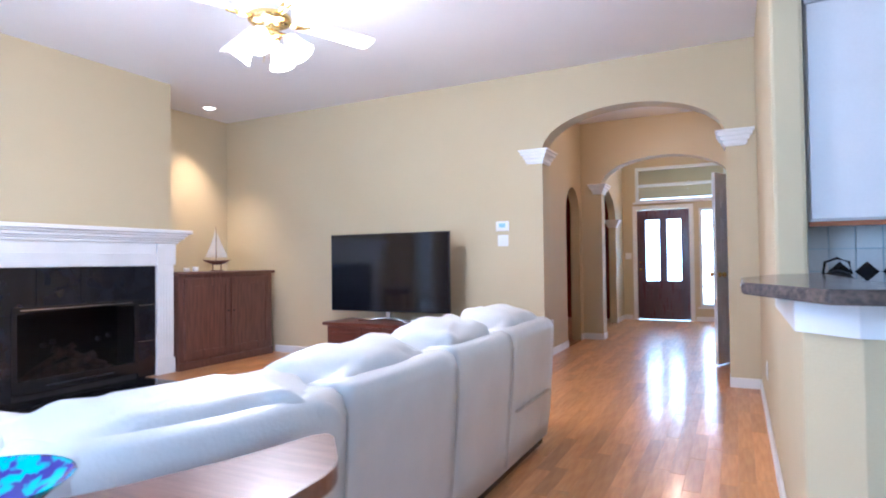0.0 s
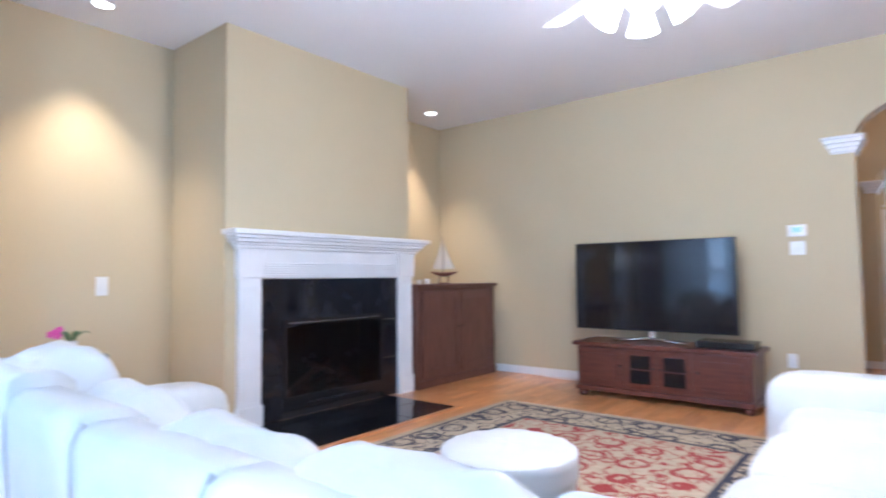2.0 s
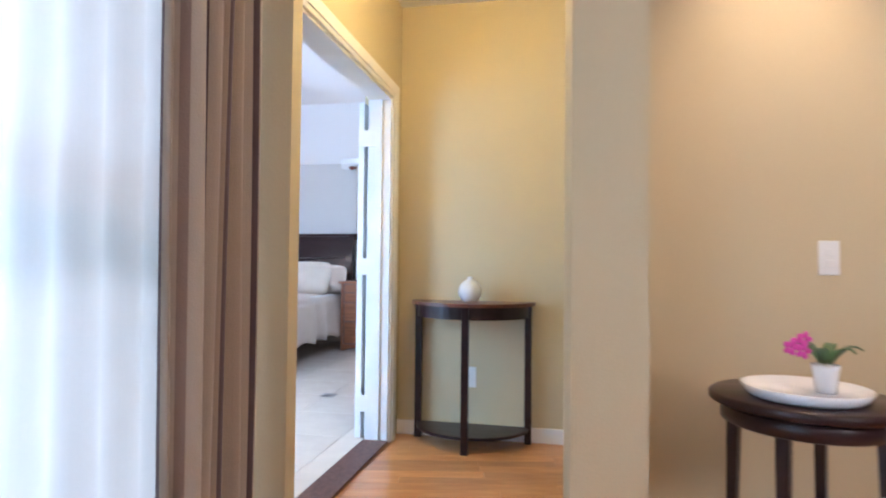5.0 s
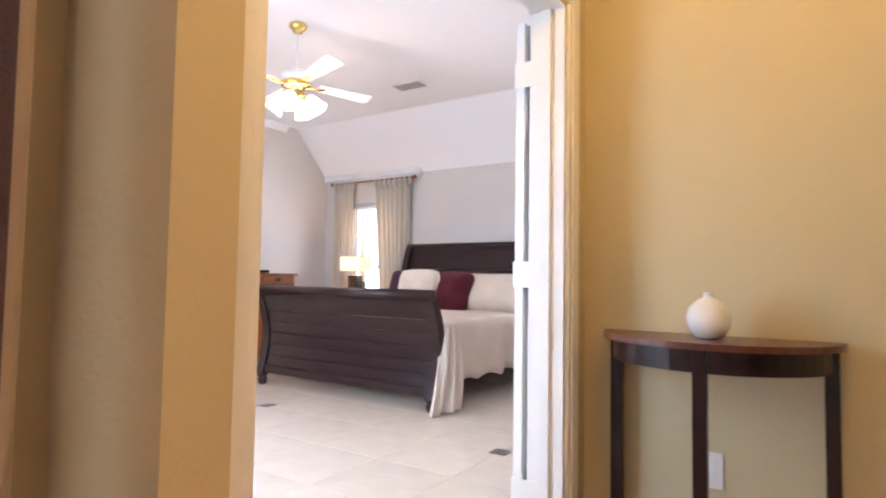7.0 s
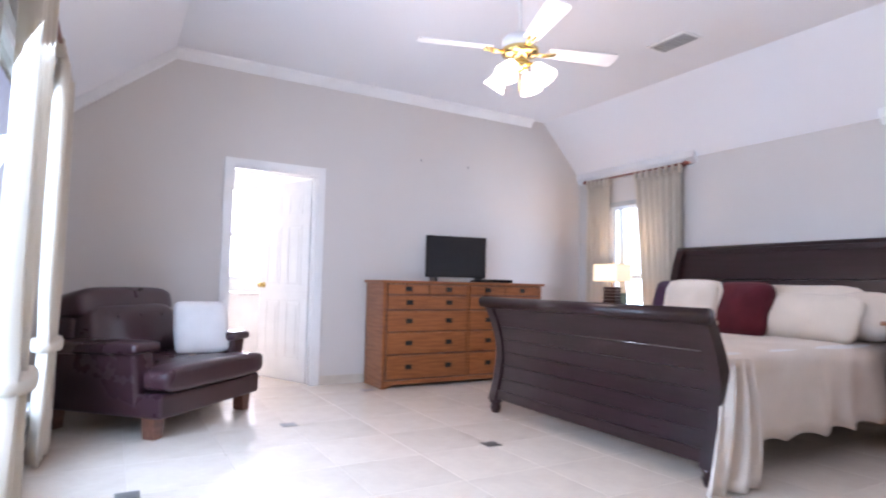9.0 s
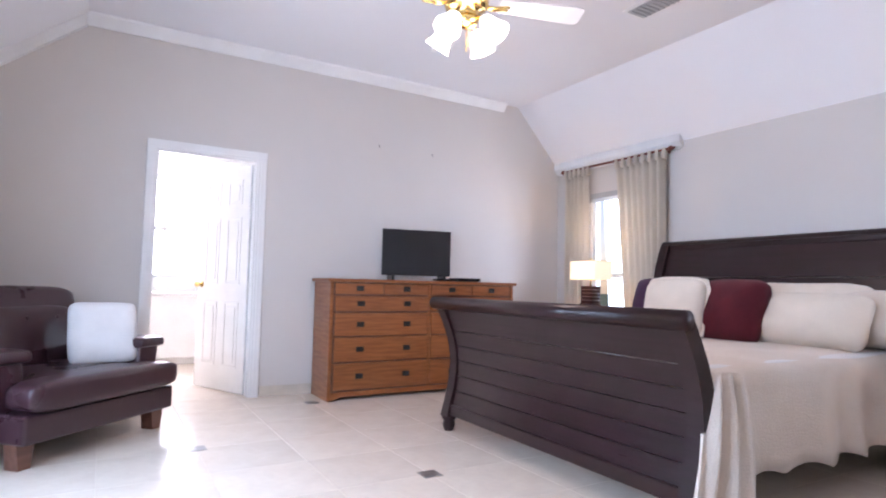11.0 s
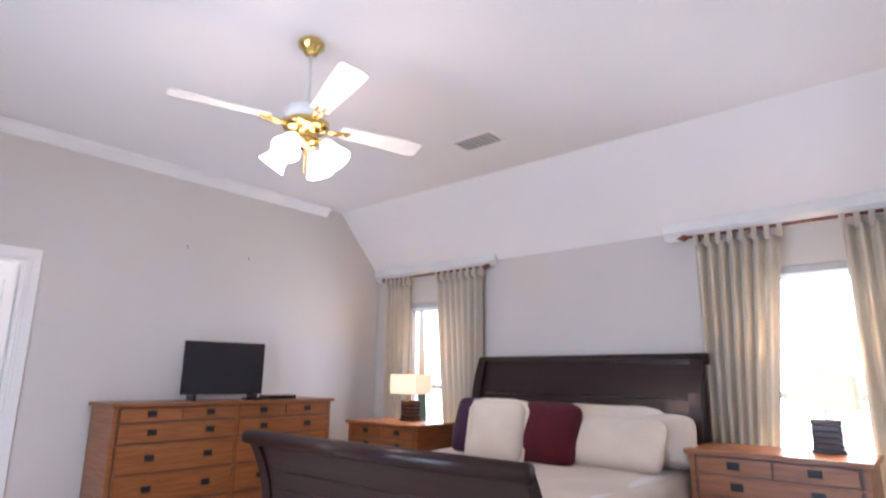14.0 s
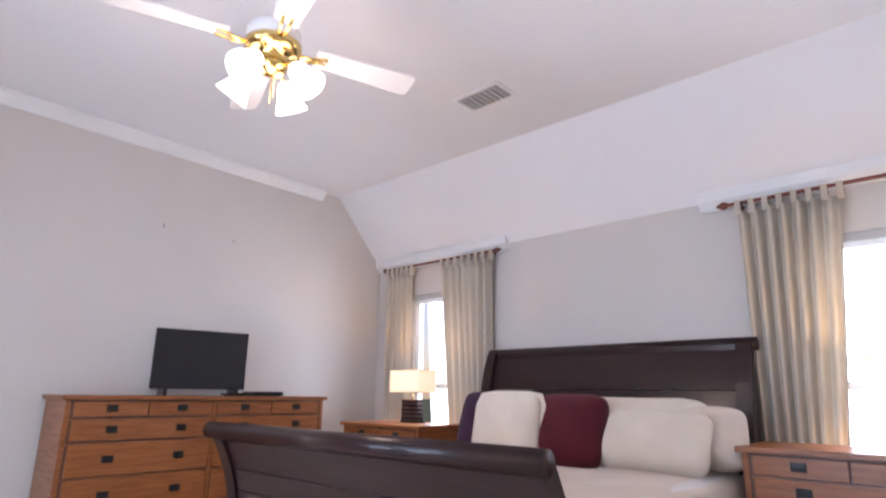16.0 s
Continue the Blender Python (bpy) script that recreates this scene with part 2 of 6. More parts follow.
M = {
    "tan": material("tan_paint", (0.55, 0.455, 0.285), 0.75, scale=1.3, bump=0.12, bump_scale=120, second=(0.535, 0.44, 0.272), fine=0.015),
    "greige": material("greige_paint", (0.60, 0.555, 0.52), 0.75, scale=1.3, bump=0.12, bump_scale=120, second=(0.585, 0.54, 0.505), fine=0.015),
    "ceiling": material("ceiling_paint", (0.80, 0.79, 0.80), 0.85, scale=1.0, bump=0.25, bump_scale=150, second=(0.78, 0.77, 0.785), fine=0.02),
    "trim": material("white_trim_paint", (0.80, 0.785, 0.77), 0.35, scale=4, bump=0.03, fine=0.02),
    "white": material("white_plastic", (0.80, 0.79, 0.77), 0.35, fine=0.01),
    "plank": material("oak_floor", (0.66, 0.31, 0.105), 0.30, second=(0.54, 0.225, 0.07), scale=7, stretch=(6, 0.7, 1), bump=0.025, bump_scale=30, vary=0.20, coat=0.35, fine=0.08),
    "under": material("dark_subfloor", (0.20, 0.08, 0.03), 0.8),
    "tile": material("travertine", (0.72, 0.62, 0.52), 0.14, second=(0.65, 0.55, 0.46), scale=2.6, detail=8, bump=0.01, bump_scale=25, vary=0.035, fine=0.06, distort=1.2),
    "grout": material("grout", (0.70, 0.605, 0.51), 0.85),
    "inset": material("dark_stone_inset", (0.10, 0.09, 0.085), 0.3, second=(0.16, 0.14, 0.13), scale=30, fine=0.1),
    "leather": material("white_leather", (0.62, 0.61, 0.59), 0.40, second=(0.57, 0.56, 0.54), scale=4, bump=0.10, bump_scale=90, fine=0.03),
    "seam": material("leather_seam", (0.50, 0.48, 0.45), 0.6),
    "brown_leather": material("brown_leather", (0.040, 0.016, 0.021), 0.28, second=(0.047, 0.020, 0.024), scale=3, bump=0.05, bump_scale=80, fine=0.08),
    "cherry": material("cherry_wood", (0.13, 0.036, 0.020), 0.30, second=(0.075, 0.02, 0.012), scale=5, stretch=(0.8, 8, 8), bump=0.05, bump_scale=20, fine=0.1, coat=0.1),
    "brown_wood": material("brown_wood", (0.15, 0.062, 0.042), 0.42, second=(0.095, 0.04, 0.028), scale=5, stretch=(8, 8, 0.8), bump=0.08, bump_scale=20, fine=0.1),
    "espresso": material("espresso_wood", (0.025, 0.009, 0.011), 0.30, second=(0.017, 0.007, 0.0065), scale=4, stretch=(8, 0.7, 8), bump=0.012, bump_scale=18, fine=0.08, coat=0.15, spec=0.28),
    "oak": material("mission_oak", (0.30, 0.098, 0.030), 0.34, second=(0.21, 0.062, 0.018), scale=5, stretch=(0.9, 0.9, 10), bump=0.06, bump_scale=24, vary=0.08, fine=0.1, coat=0.15),
    "table_wood": material("table_wood", (0.17, 0.070, 0.045), 0.3, second=(0.12, 0.045, 0.028), scale=5, stretch=(1, 8, 8), bump=0.05, bump_scale=20, fine=0.1, coat=0.2),
    "iron": material("black_iron", (0.03, 0.03, 0.032), 0.45, metal=0.6, bump=0.1),
    "brass": material("polished_brass", (0.85, 0.60, 0.22), 0.16, metal=1.0, fine=0.02),
    "chrome": material("brushed_chrome", (0.75, 0.75, 0.76), 0.2, metal=1.0, fine=0.02),
    "black_gloss": material("black_plastic", (0.012, 0.012, 0.014), 0.22, fine=0.05),
    "screen": material("dark_screen", (0.006, 0.006, 0.009), 0.07, fine=0.02),
    "black_marble": material("black_marble", (0.007, 0.007, 0.010), 0.07, second=(0.018, 0.018, 0.022), scale=6, fine=0.1, vary=0.1),
    "soot": material("firebox_soot", (0.008, 0.007, 0.007), 0.8, second=(0.014, 0.011, 0.01), scale=9, bump=0.4),
    "log": material("ceramic_log", (0.06, 0.035, 0.025), 0.9, second=(0.02, 0.013, 0.01), scale=14, bump=0.6, bump_scale=40),
    "granite": material("brown_granite", (0.17, 0.13, 0.11), 0.14, second=(0.06, 0.05, 0.05), scale=60, detail=6, fine=0.25, bump_scale=200),
    "cream": cloth("cream_fabric", (0.66, 0.58, 0.48), 0.28),
    "sheer": cloth("sheer_fabric", (0.85, 0.86, 0.86), 0.75, 0.1),
    "bed": material("ivory_coverlet", (0.66, 0.56, 0.48), 0.9, second=(0.61, 0.51, 0.43), scale=4, bump=0.5, bump_scale=110, sheen=0.2, fine=0.05),
    "pillow": material("ivory_linen", (0.70, 0.60, 0.50), 0.9, bump=0.35, bump_scale=160, sheen=0.2, fine=0.05),
    "red": material("burgundy_velvet", (0.095, 0.008, 0.014), 0.75, second=(0.065, 0.005, 0.010), scale=6, bump=0.25, bump_scale=120, sheen=0.08, spec=0.2),
    "plum": material("plum_velvet", (0.055, 0.022, 0.05), 0.8, bump=0.25, bump_scale=120, sheen=0.08, spec=0.2),
    "white_cloth": material("white_cotton", (0.74, 0.72, 0.71), 0.9, bump=0.3, bump_scale=150, fine=0.04),
    "shade": glow("lit_lamp_shade", (1.0, 0.84, 0.58), 0.75),
    "globe": glow("lit_glass_shade", (1.0, 0.93, 0.82), 7.0),
    "can": glow("lit_can_lens", (1.0, 0.85, 0.62), 6.0),
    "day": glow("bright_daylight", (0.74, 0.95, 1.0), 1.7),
    "bath_wall": material("pale_bath_wall", (0.78, 0.80, 0.76), 0.8),
    "red_wall": material("red_dining_paint", (0.23, 0.022, 0.018), 0.7),
    "blue_wall": material("mottled_blue_paint", (0.62, 0.72, 0.76), 0.8, second=(0.30, 0.45, 0.52), scale=4, detail=6),
    "glass": clear("window_glass"),
    "fire_glass": clear("smoked_fire_glass", (0.78, 0.76, 0.76)),
    "frosted": clear("leaded_glass", (0.92, 0.97, 0.98), 0.25),
    "frame": material("window_frame", (0.74, 0.76, 0.76), 0.4),
    "ceramic": material("white_ceramic", (0.80, 0.79, 0.78), 0.14, fine=0.02),
    "leaf": material("orchid_leaf", (0.045, 0.11, 0.03), 0.4, second=(0.07, 0.15, 0.05), scale=20),
    "pink": material("orchid_petal", (0.65, 0.06, 0.36), 0.6, fine=0.1),
    "sail": material("canvas_sail", (0.72, 0.64, 0.52), 0.85, bump=0.2, bump_scale=150),
    "cab_white": material("white_cabinet", (0.70, 0.67, 0.66), 0.4, second=(0.67, 0.64, 0.63), scale=3),
    "splash": material("white_wall_tile", (0.80, 0.79, 0.76), 0.15, vary=0.04),
    "rod": material("stained_rod", (0.20, 0.05, 0.03), 0.4),
    "grass": material("lawn", (0.06, 0.10, 0.03), 0.9, second=(0.09, 0.12, 0.04), scale=2),
    "red_wood": material("mahogany_door", (0.085, 0.016, 0.016), 0.28, second=(0.055, 0.010, 0.010), scale=4, stretch=(8, 8, 0.8), bump=0.05, bump_scale=20, coat=0.2),
    "wedge": material("ceiling_vent_grey", (0.42, 0.42, 0.42), 0.5),
    "valance": material("rust_damask", (0.22, 0.055, 0.05), 0.85, second=(0.33, 0.12, 0.10), scale=14, bump=0.3),
}
M["stripe"] = cloth("striped_silk", (0.30, 0.18, 0.12), 0.15, 0.2, stripes=[
    (0.0, (0.38, 0.29, 0.21)), (0.24, (0.09, 0.055, 0.06)), (0.34, (0.46, 0.37, 0.28)), (0.54, (0.27, 0.19, 0.15)),
    (0.62, (0.42, 0.33, 0.25)), (0.80, (0.11, 0.07, 0.075)), (0.90, (0.37, 0.28, 0.21))])

# ---- mesh helpers ----


def bm_new():
    return bmesh.new()


ROOM = [HOME]


def enter(m):
    """What is built from here on stands in the frame m."""
    ROOM[0] = m


def link(name, bm, mat, parent=None, label="", smooth=False):
    me = bpy.data.meshes.new(name)
    bmesh.ops.recalc_face_normals(bm, faces=bm.faces)
    bm.to_mesh(me)
    bm.free()
    for m in (mat if isinstance(mat, (list, tuple)) else [mat]):
        me.materials.append(m)
    if smooth:
        for p in me.polygons:
            p.use_smooth = True
    ob = new(name, me)
    if parent is not None:
        ob.parent = parent
    else:
        ob.matrix_world = ROOM[0]
    if label:
        ob["label"] = label
    return ob


def part(name, bm, mat, parent, label="", smooth=False):
    return link(name, bm, mat, parent, label, smooth)


def setting(name, bm, mat, label="", category="", smooth=False):
    return tagged(link(name, bm, mat, None, label, smooth), category=category, kind="structure")


def thing(name, label, category, loc=(0, 0, 0), rz=0.0, group="", kind=""):
    ob = new(name)
    ob.empty_display_size = 0.1
    ob.matrix_world = ROOM[0] @ pose(*loc, 0, 0, rz)
    return tagged(ob, label, category, group, kind)


def box(bm, x0, x1, y0, y1, z0, z1, bev=0.0, seg=2):
    vs = bmesh.ops.create_cube(bm, size=1)["verts"]
    for v in vs:
        v.co = Vector(((x0 + x1) / 2 + v.co.x * (x1 - x0), (y0 + y1) / 2 + v.co.y * (y1 - y0), (z0 + z1) / 2 + v.co.z * (z1 - z0)))
    if bev:
        es = list({e for v in vs for e in v.link_edges})
        bmesh.ops.bevel(bm, geom=es, offset=bev, segments=seg, affect="EDGES", profile=0.6)
    return bm


def boxed(*a, bev=0.0, seg=2):
    return box(bm_new(), *a, bev=bev, seg=seg)


def prism(bm, pts, axis, a, b):
    """A polygon pushed along an axis from a to b. pts: for x (y, z), for y (x, z), for z (x, y)."""
    def at(p, c):
        return {"x": (c, p[0], p[1]), "y": (p[0], c, p[1]), "z": (p[0], p[1], c)}[axis]
    lo = [bm.verts.new(at(p, a)) for p in pts]
    hi = [bm.verts.new(at(p, b)) for p in pts]
    bm.faces.new(lo)
    bm.faces.new(hi[::-1])
    for i in range(len(pts)):
        j = (i + 1) % len(pts)
        bm.faces.new((lo[i], hi[i], hi[j], lo[j]))
    return bm


def lathe(bm, prof, n=24, c=(0, 0, 0)):
    rings = []
    for r, z in prof:
        rings.append([bm.verts.new((c[0] + max(r, 1e-4) * math.cos(2 * math.pi * i / n), c[1] + max(r, 1e-4) * math.sin(2 * math.pi * i / n), c[2] + z)) for i in range(n)])
    for a, b in zip(rings, rings[1:]):
        for i in range(n):
            bm.faces.new((a[i], a[(i + 1) % n], b[(i + 1) % n], b[i]))
    bm.faces.new(rings[0][::-1])
    bm.faces.new(rings[-1])
    return bm


def tube(bm, pts, r, n=8):
    pts = [Vector(p) for p in pts]
    rings = []
    for i, p in enumerate(pts):
        d = (pts[min(i + 1, len(pts) - 1)] - pts[max(i - 1, 0)]).normalized()
        u = d.orthogonal().normalized() if abs(d.z) < 0.9 else Vector((1, 0, 0))
        u = (u - d * u.dot(d)).normalized()
        w = d.cross(u)
        rr = r[i] if isinstance(r, (list, tuple)) else r
        rings.append([bm.verts.new(p + rr * (math.cos(2 * math.pi * k / n) * u + math.sin(2 * math.pi * k / n) * w)) for k in range(n)])
    for a, b in zip(rings, rings[1:]):
        for k in range(n):
            bm.faces.new((a[k], a[(k + 1) % n], b[(k + 1) % n], b[k]))
    bm.faces.new(rings[0][::-1])
    bm.faces.new(rings[-1])
    return bm


def puff(bm, sx, sy, sz, m=Matrix(), e=0.45, e2=0.7, n=28, wrinkle=0.0, seed=0.0, droop=0.0):
    """A stuffed cushion: a rounded box with soft creases."""
    def sg(v, p):
        return math.copysign(abs(v) ** p, v)
    rows = []
    for i in range(n // 2 + 1):
        th = -math.pi / 2 + math.pi * i / (n // 2)
        ring = []
        for k in range(n):
            ph = 2 * math.pi * k / n
            p = Vector((sx * sg(math.cos(th), e2) * sg(math.cos(ph), e), sy * sg(math.cos(th), e2) * sg(math.sin(ph), e), sz * sg(math.sin(th), e2)))
            if wrinkle:
                w = noise.noise(Vector((p.x * 7 + seed, p.y * 7, p.z * 4))) + 0.6 * noise.noise(Vector((p.x * 17, p.y * 15 + seed, p.z * 9)))
                p *= 1 + wrinkle * w
            if droop:
                p.z -= droop * (p.x / sx) ** 2 * sz
            ring.append(bm.verts.new(m @ p))
        rows.append(ring)
    for a, b in zip(rows, rows[1:]):
        for k in range(n):
            bm.faces.new((a[k], a[(k + 1) % n], b[(k + 1) % n], b[k]))
    bmesh.ops.remove_doubles(bm, verts=bm.verts, dist=0.0004)
    return bm


def arch_pts(a, b, spring, top, n=20):
    c, h = (a + b) / 2, (b - a) / 2
    return [(c - h * math.cos(math.pi * i / n), spring + (top - spring) * math.sin(math.pi * i / n)) for i in range(n + 1)]


def arch_wall(bm, axis, p0, p1, a0, a1, height, a, b, spring, top):
    """A wall from a0 to a1 with an arched opening from a to b that reaches the floor."""
    pts = [(a0, 0), (a, 0)] + arch_pts(a, b, spring, top) + [(b, 0), (a1, 0), (a1, height), (a0, height)]
    return prism(bm, pts, axis, p0, p1)


def wall_holes(bm, axis, p0, p1, a0, a1, z0, z1, holes):
    """A straight wall with rectangular holes (a, b, za, zb)."""
    def put(u0, u1, w0, w1):
        if u1 - u0 > 1e-4 and w1 - w0 > 1e-4:
            if axis == "x":
                box(bm, p0, p1, u0, u1, w0, w1)
            else:
                box(bm, u0, u1, p0, p1, w0, w1)
    u = a0
    for a, b, za, zb in sorted(holes):
        put(u, a, z0, z1)
        put(a, b, z0, za)
        put(a, b, zb, z1)
        u = b
    put(u, a1, z0, z1)
    return bm


# ---- living room, hall and vestibule: walls ----
H = 3.03
YT, XB, XR = 5.50, -5.03, -5.85
XV = -6.93
setting("wall_television", arch_wall(bm_new(), "y", YT, YT + 0.22, XR - 0.12, 0.62, H, -1.45, 0.21, 2.22, 2.60), M["tan"], "tan painted wall with a wide arched opening", "wall")
setting("wall_recess", boxed(XR - 0.12, XR, 0.44, YT, 0, H), M["tan"], "tan painted wall of the recesses beside the fireplace", "wall")
bm = bm_new()
box(bm, XB - 0.30, XB, 2.0, 2.35, 0, H)
box(bm, XB - 0.30, XB, 3.73, 3.99, 0, H)
box(bm, XB - 0.30, XB, 2.35, 3.73, 1.05, H)
box(bm, XR, XB - 0.30, 2.0, 2.12, 0, H)
box(bm, XR, XB - 0.30, 3.87, 3.99, 0, H)
setting("chimney_breast", bm, M["tan"], "tan painted chimney breast reaching the ceiling", "wall")
setting("wall_vestibule_arch", arch_wall(bm_new(), "x", -5.34, -5.23, -0.75, 0.535, H, -0.56, 0.30, 1.90, 2.29), M["tan"], "tan wall with a narrow arched opening", "wall")
bm = bm_new()
box(bm, -5.848, -5.34, 0.44, 0.533, 0, H)
box(bm, XV, -5.972, 0.68, 0.80, 0, 2.62)
box(bm, -5.97, -5.852, 0.56, 0.68, 0, 2.62)
setting("wall_vestibule_side", bm, M["tan"], "tan painted side wall of the vestibule", "wall")
enter(ALCOVE)
setting("wall_vestibule_back", boxed(XV - 0.12, XV, -0.62, 0.95, 0, 2.62), M["tan"], "golden tan wall behind the half-round table", "wall")
enter(BEDROOM)
setting("wall_bedroom_entry", wall_holes(bm_new(), "y", -0.50, -0.43, -7.06, -5.26, 0, 2.62, [(-6.77, -5.42, 0, 2.00)]), M["tan"], "tan wall with a double doorway", "wall")
enter(HOME)
setting("ceiling_vestibule", box(boxed(-7.25, -5.86, -0.72, 0.80, 2.62, 2.70), -5.86, -5.34, -0.72, 0.44, 2.62, 2.70), M["ceiling"], "white painted vestibule ceiling", "ceiling")
# window wall beside the walker
setting("wall_window", wall_holes(bm_new(), "y", -0.90, -0.75, -5.35, 4.2, 0, H, [(-4.97, -3.35, 0.10, 2.35), (-3.15, -1.95, 0.10, 2.35), (-1.75, -0.55, 0.10, 2.35)]), M["tan"], "tan wall with tall bright windows", "wall")
# right wall, kitchen bar
setting("wall_kitchen_side", boxed(0.45, 0.60, 3.27, YT, 0, H, bev=0.02), M["tan"], "tan wall between the living room and the kitchen", "wall")
bm = bm_new()
prism(bm, [(0.45, 3.27), (0.45, 1.90), (0.58, 1.78), (2.6, 1.78), (2.6, 1.92), (0.60, 1.92), (0.60, 3.27)], "z", 0, 0.985)
setting("wall_bar", bm, M["tan"], "tan half wall under the breakfast bar", "wall")
setting("wall_kitchen_back", boxed(0.60, 4.2, 3.68, 3.80, 0, H), M["blue_wall"], "mottled blue painted kitchen wall", "wall")
setting("wall_east", boxed(4.2, 4.32, -0.90, 3.80, 0, H), M["tan"], "tan painted far wall of the kitchen", "wall")
setting("ceiling", boxed(-5.97, 4.32, -0.90, YT + 0.22, H, H + 0.1), M["ceiling"], "white painted ceiling", "ceiling")
# hall and entry
bm = bm_new()
arch_wall(bm, "x", -1.80, -1.68, YT + 0.22, 8.10, 3.06, 7.25, 7.95, 1.75, 2.10)
setting("wall_hall_west", bm, M["tan"], "tan hall wall with a narrow arched opening", "wall")
setting("wall_hall_arch", arch_wall(bm_new(), "y", 8.10, 8.32, -1.85, 0.60, 3.06, -1.40, 0.22, 2.16, 2.52), M["tan"], "tan hall wall with a wide arched opening", "wall")
setting("wall_hall_east", wall_holes(bm_new(), "x", 0.42, 0.54, YT + 0.22, 8.10, 0, 3.06, [(6.45, 7.28, 0, 2.03)]), M["tan"], "tan hall wall with a doorway", "wall")
setting("wall_entry_east", boxed(0.42, 0.54, 8.32, 11.1, 0, 3.06), M["tan"], "tan entry wall", "wall")
setting("wall_entry_west", arch_wall(bm_new(), "x", -1.74, -1.62, 8.32, 11.1, 3.06, 8.75, 10.35, 1.80, 2.30), M["tan"], "tan entry wall with an arched opening to a red room", "wall")
setting("wall_front", wall_holes(wall_holes(bm_new(), "y", 11.1, 11.24, -1.74, 0.54, 0, 2.10, [(-1.37, -0.47, 0, 2.03), (-0.31, 0.13, 0.26, 2.02)]), "y", 11.1, 11.24, -1.74, 0.54, 2.10, 3.06, [(-1.39, 0.15, 2.17, 2.82)]), M["tan"], "tan front wall with door, sidelight and transom", "wall")
setting("ceiling_hall", boxed(-1.80, 0.54, YT + 0.22, 11.24, 3.06, 3.14), M["ceiling"], "white painted hall ceiling", "ceiling")
bm = bm_new()
box(bm, -4.6, -4.5, 6.0, 11.2, 0, 3.06)
box(bm, -4.6, -1.8, 5.9, 6.0, 0, 3.06)
box(bm, -4.6, -1.74, 11.1, 11.24, 0, 3.06)
setting("wall_dining", bm, M["red_wall"], "deep red dining room walls", "wall")
setting("ceiling_dining", boxed(-4.6, -1.8, 5.9, 11.24, 3.06, 3.14), M["ceiling"], "white dining room ceiling", "ceiling")
bm = bm_new()
box(bm, 1.6, 1.7, 5.9, 8.2, 0, 3.06)
box(bm, 0.54, 1.6, 5.75, 5.87, 0, 3.06)
box(bm, 0.54, 1.6, 8.1, 8.2, 0, 3.06)
setting("wall_closet", bm, M["tan"], "tan walls behind the open hall door", "wall")
setting("ceiling_closet", boxed(0.54, 1.7, 5.75, 8.2, 3.06, 3.14), M["ceiling"], "white ceiling behind the hall door", "ceiling")

enter(BEDROOM)
# ---- bedroom: walls and vaulted ceiling ----
BX0, BX1, BY0, BY1 = -10.80, -5.30, -5.65, -0.56
EAVE, TOP, SX0, SX1 = 2.36, 3.0, -10.20, -6.08
gable = [(BX0, 0), (-7.39, 0), (-7.39, 2.03), (-6.60, 2.03), (-6.60, 0), (BX1, 0), (BX1, EAVE), (SX1, TOP), (SX0, TOP), (BX0, EAVE)]
setting("wall_bedroom_gable", prism(bm_new(), gable, "y", BY0 - 0.12, BY0), M["greige"], "greige wall with sloped upper corners and a doorway", "wall")
gable2 = [(BX0, 0), (-6.77, 0), (-6.77, 2.00), (-5.42, 2.00), (-5.42, 0), (BX1, 0), (BX1, EAVE), (SX1, TOP), (SX0, TOP), (BX0, EAVE)]
setting("wall_bedroom_door", prism(bm_new(), gable2, "y", -0.56, -0.50), M["greige"], "greige wall with a double doorway", "wall")
setting("wall_bedroom_head", wall_holes(bm_new(), "x", BX0 - 0.14, BX0, BY0 - 0.12, -0.44, 0, EAVE + 0.1, [(-5.12, -4.32, 0.32, 2.01), (-1.82, -1.00, 0.32, 2.01)]), M["greige"], "greige wall with two tall windows behind the bed", "wall")
setting("wall_bedroom_east", wall_holes(bm_new(), "x", BX1, BX1 + 0.14, BY0 - 0.12, -0.92, 0, EAVE + 0.1, [(-4.05, -2.75, 0.30, 2.02), (-2.60, -1.30, 0.30, 2.02)]), M["greige"], "greige wall with wide windows over a low sill", "wall")
cl = [(BX1 + 0.14, EAVE - 0.11), (SX1, TOP), (SX0, TOP), (BX0 - 0.14, EAVE - 0.15), (BX0 - 0.14, EAVE - 0.05), (SX0 - 0.03, TOP + 0.1), (SX1 + 0.03, TOP + 0.1), (BX1 + 0.14, EAVE - 0.01)]
setting("ceiling_bedroom", prism(bm_new(), cl, "y", BY0 - 0.12, -0.44), M["ceiling"], "white vaulted ceiling with sloped sides", "ceiling")
# bathroom beyond
bm = bm_new()
box(bm, -8.6, -8.5, -8.6, BY0 - 0.12, 0, 2.6)
box(bm, -5.4, -5.3, -8.6, BY0 - 0.12, 0, 2.6)
wall_holes(bm, "y", -8.6, -8.5, -8.5, -5.4, 0, 2.6, [(-7.7, -6.1, 1.0, 2.3)])
setting("wall_bathroom", bm, M["bath_wall"], "pale bathroom walls", "wall")
setting("ceiling_bathroom", boxed(-8.6, -5.3, -8.6, BY0 - 0.12, 2.6, 2.7), M["ceiling"], "white bathroom ceiling", "ceiling")

enter(HOME)
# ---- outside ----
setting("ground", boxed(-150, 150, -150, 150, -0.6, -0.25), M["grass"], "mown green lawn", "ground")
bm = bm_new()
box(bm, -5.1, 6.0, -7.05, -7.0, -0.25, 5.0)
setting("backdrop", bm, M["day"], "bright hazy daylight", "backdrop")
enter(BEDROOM)
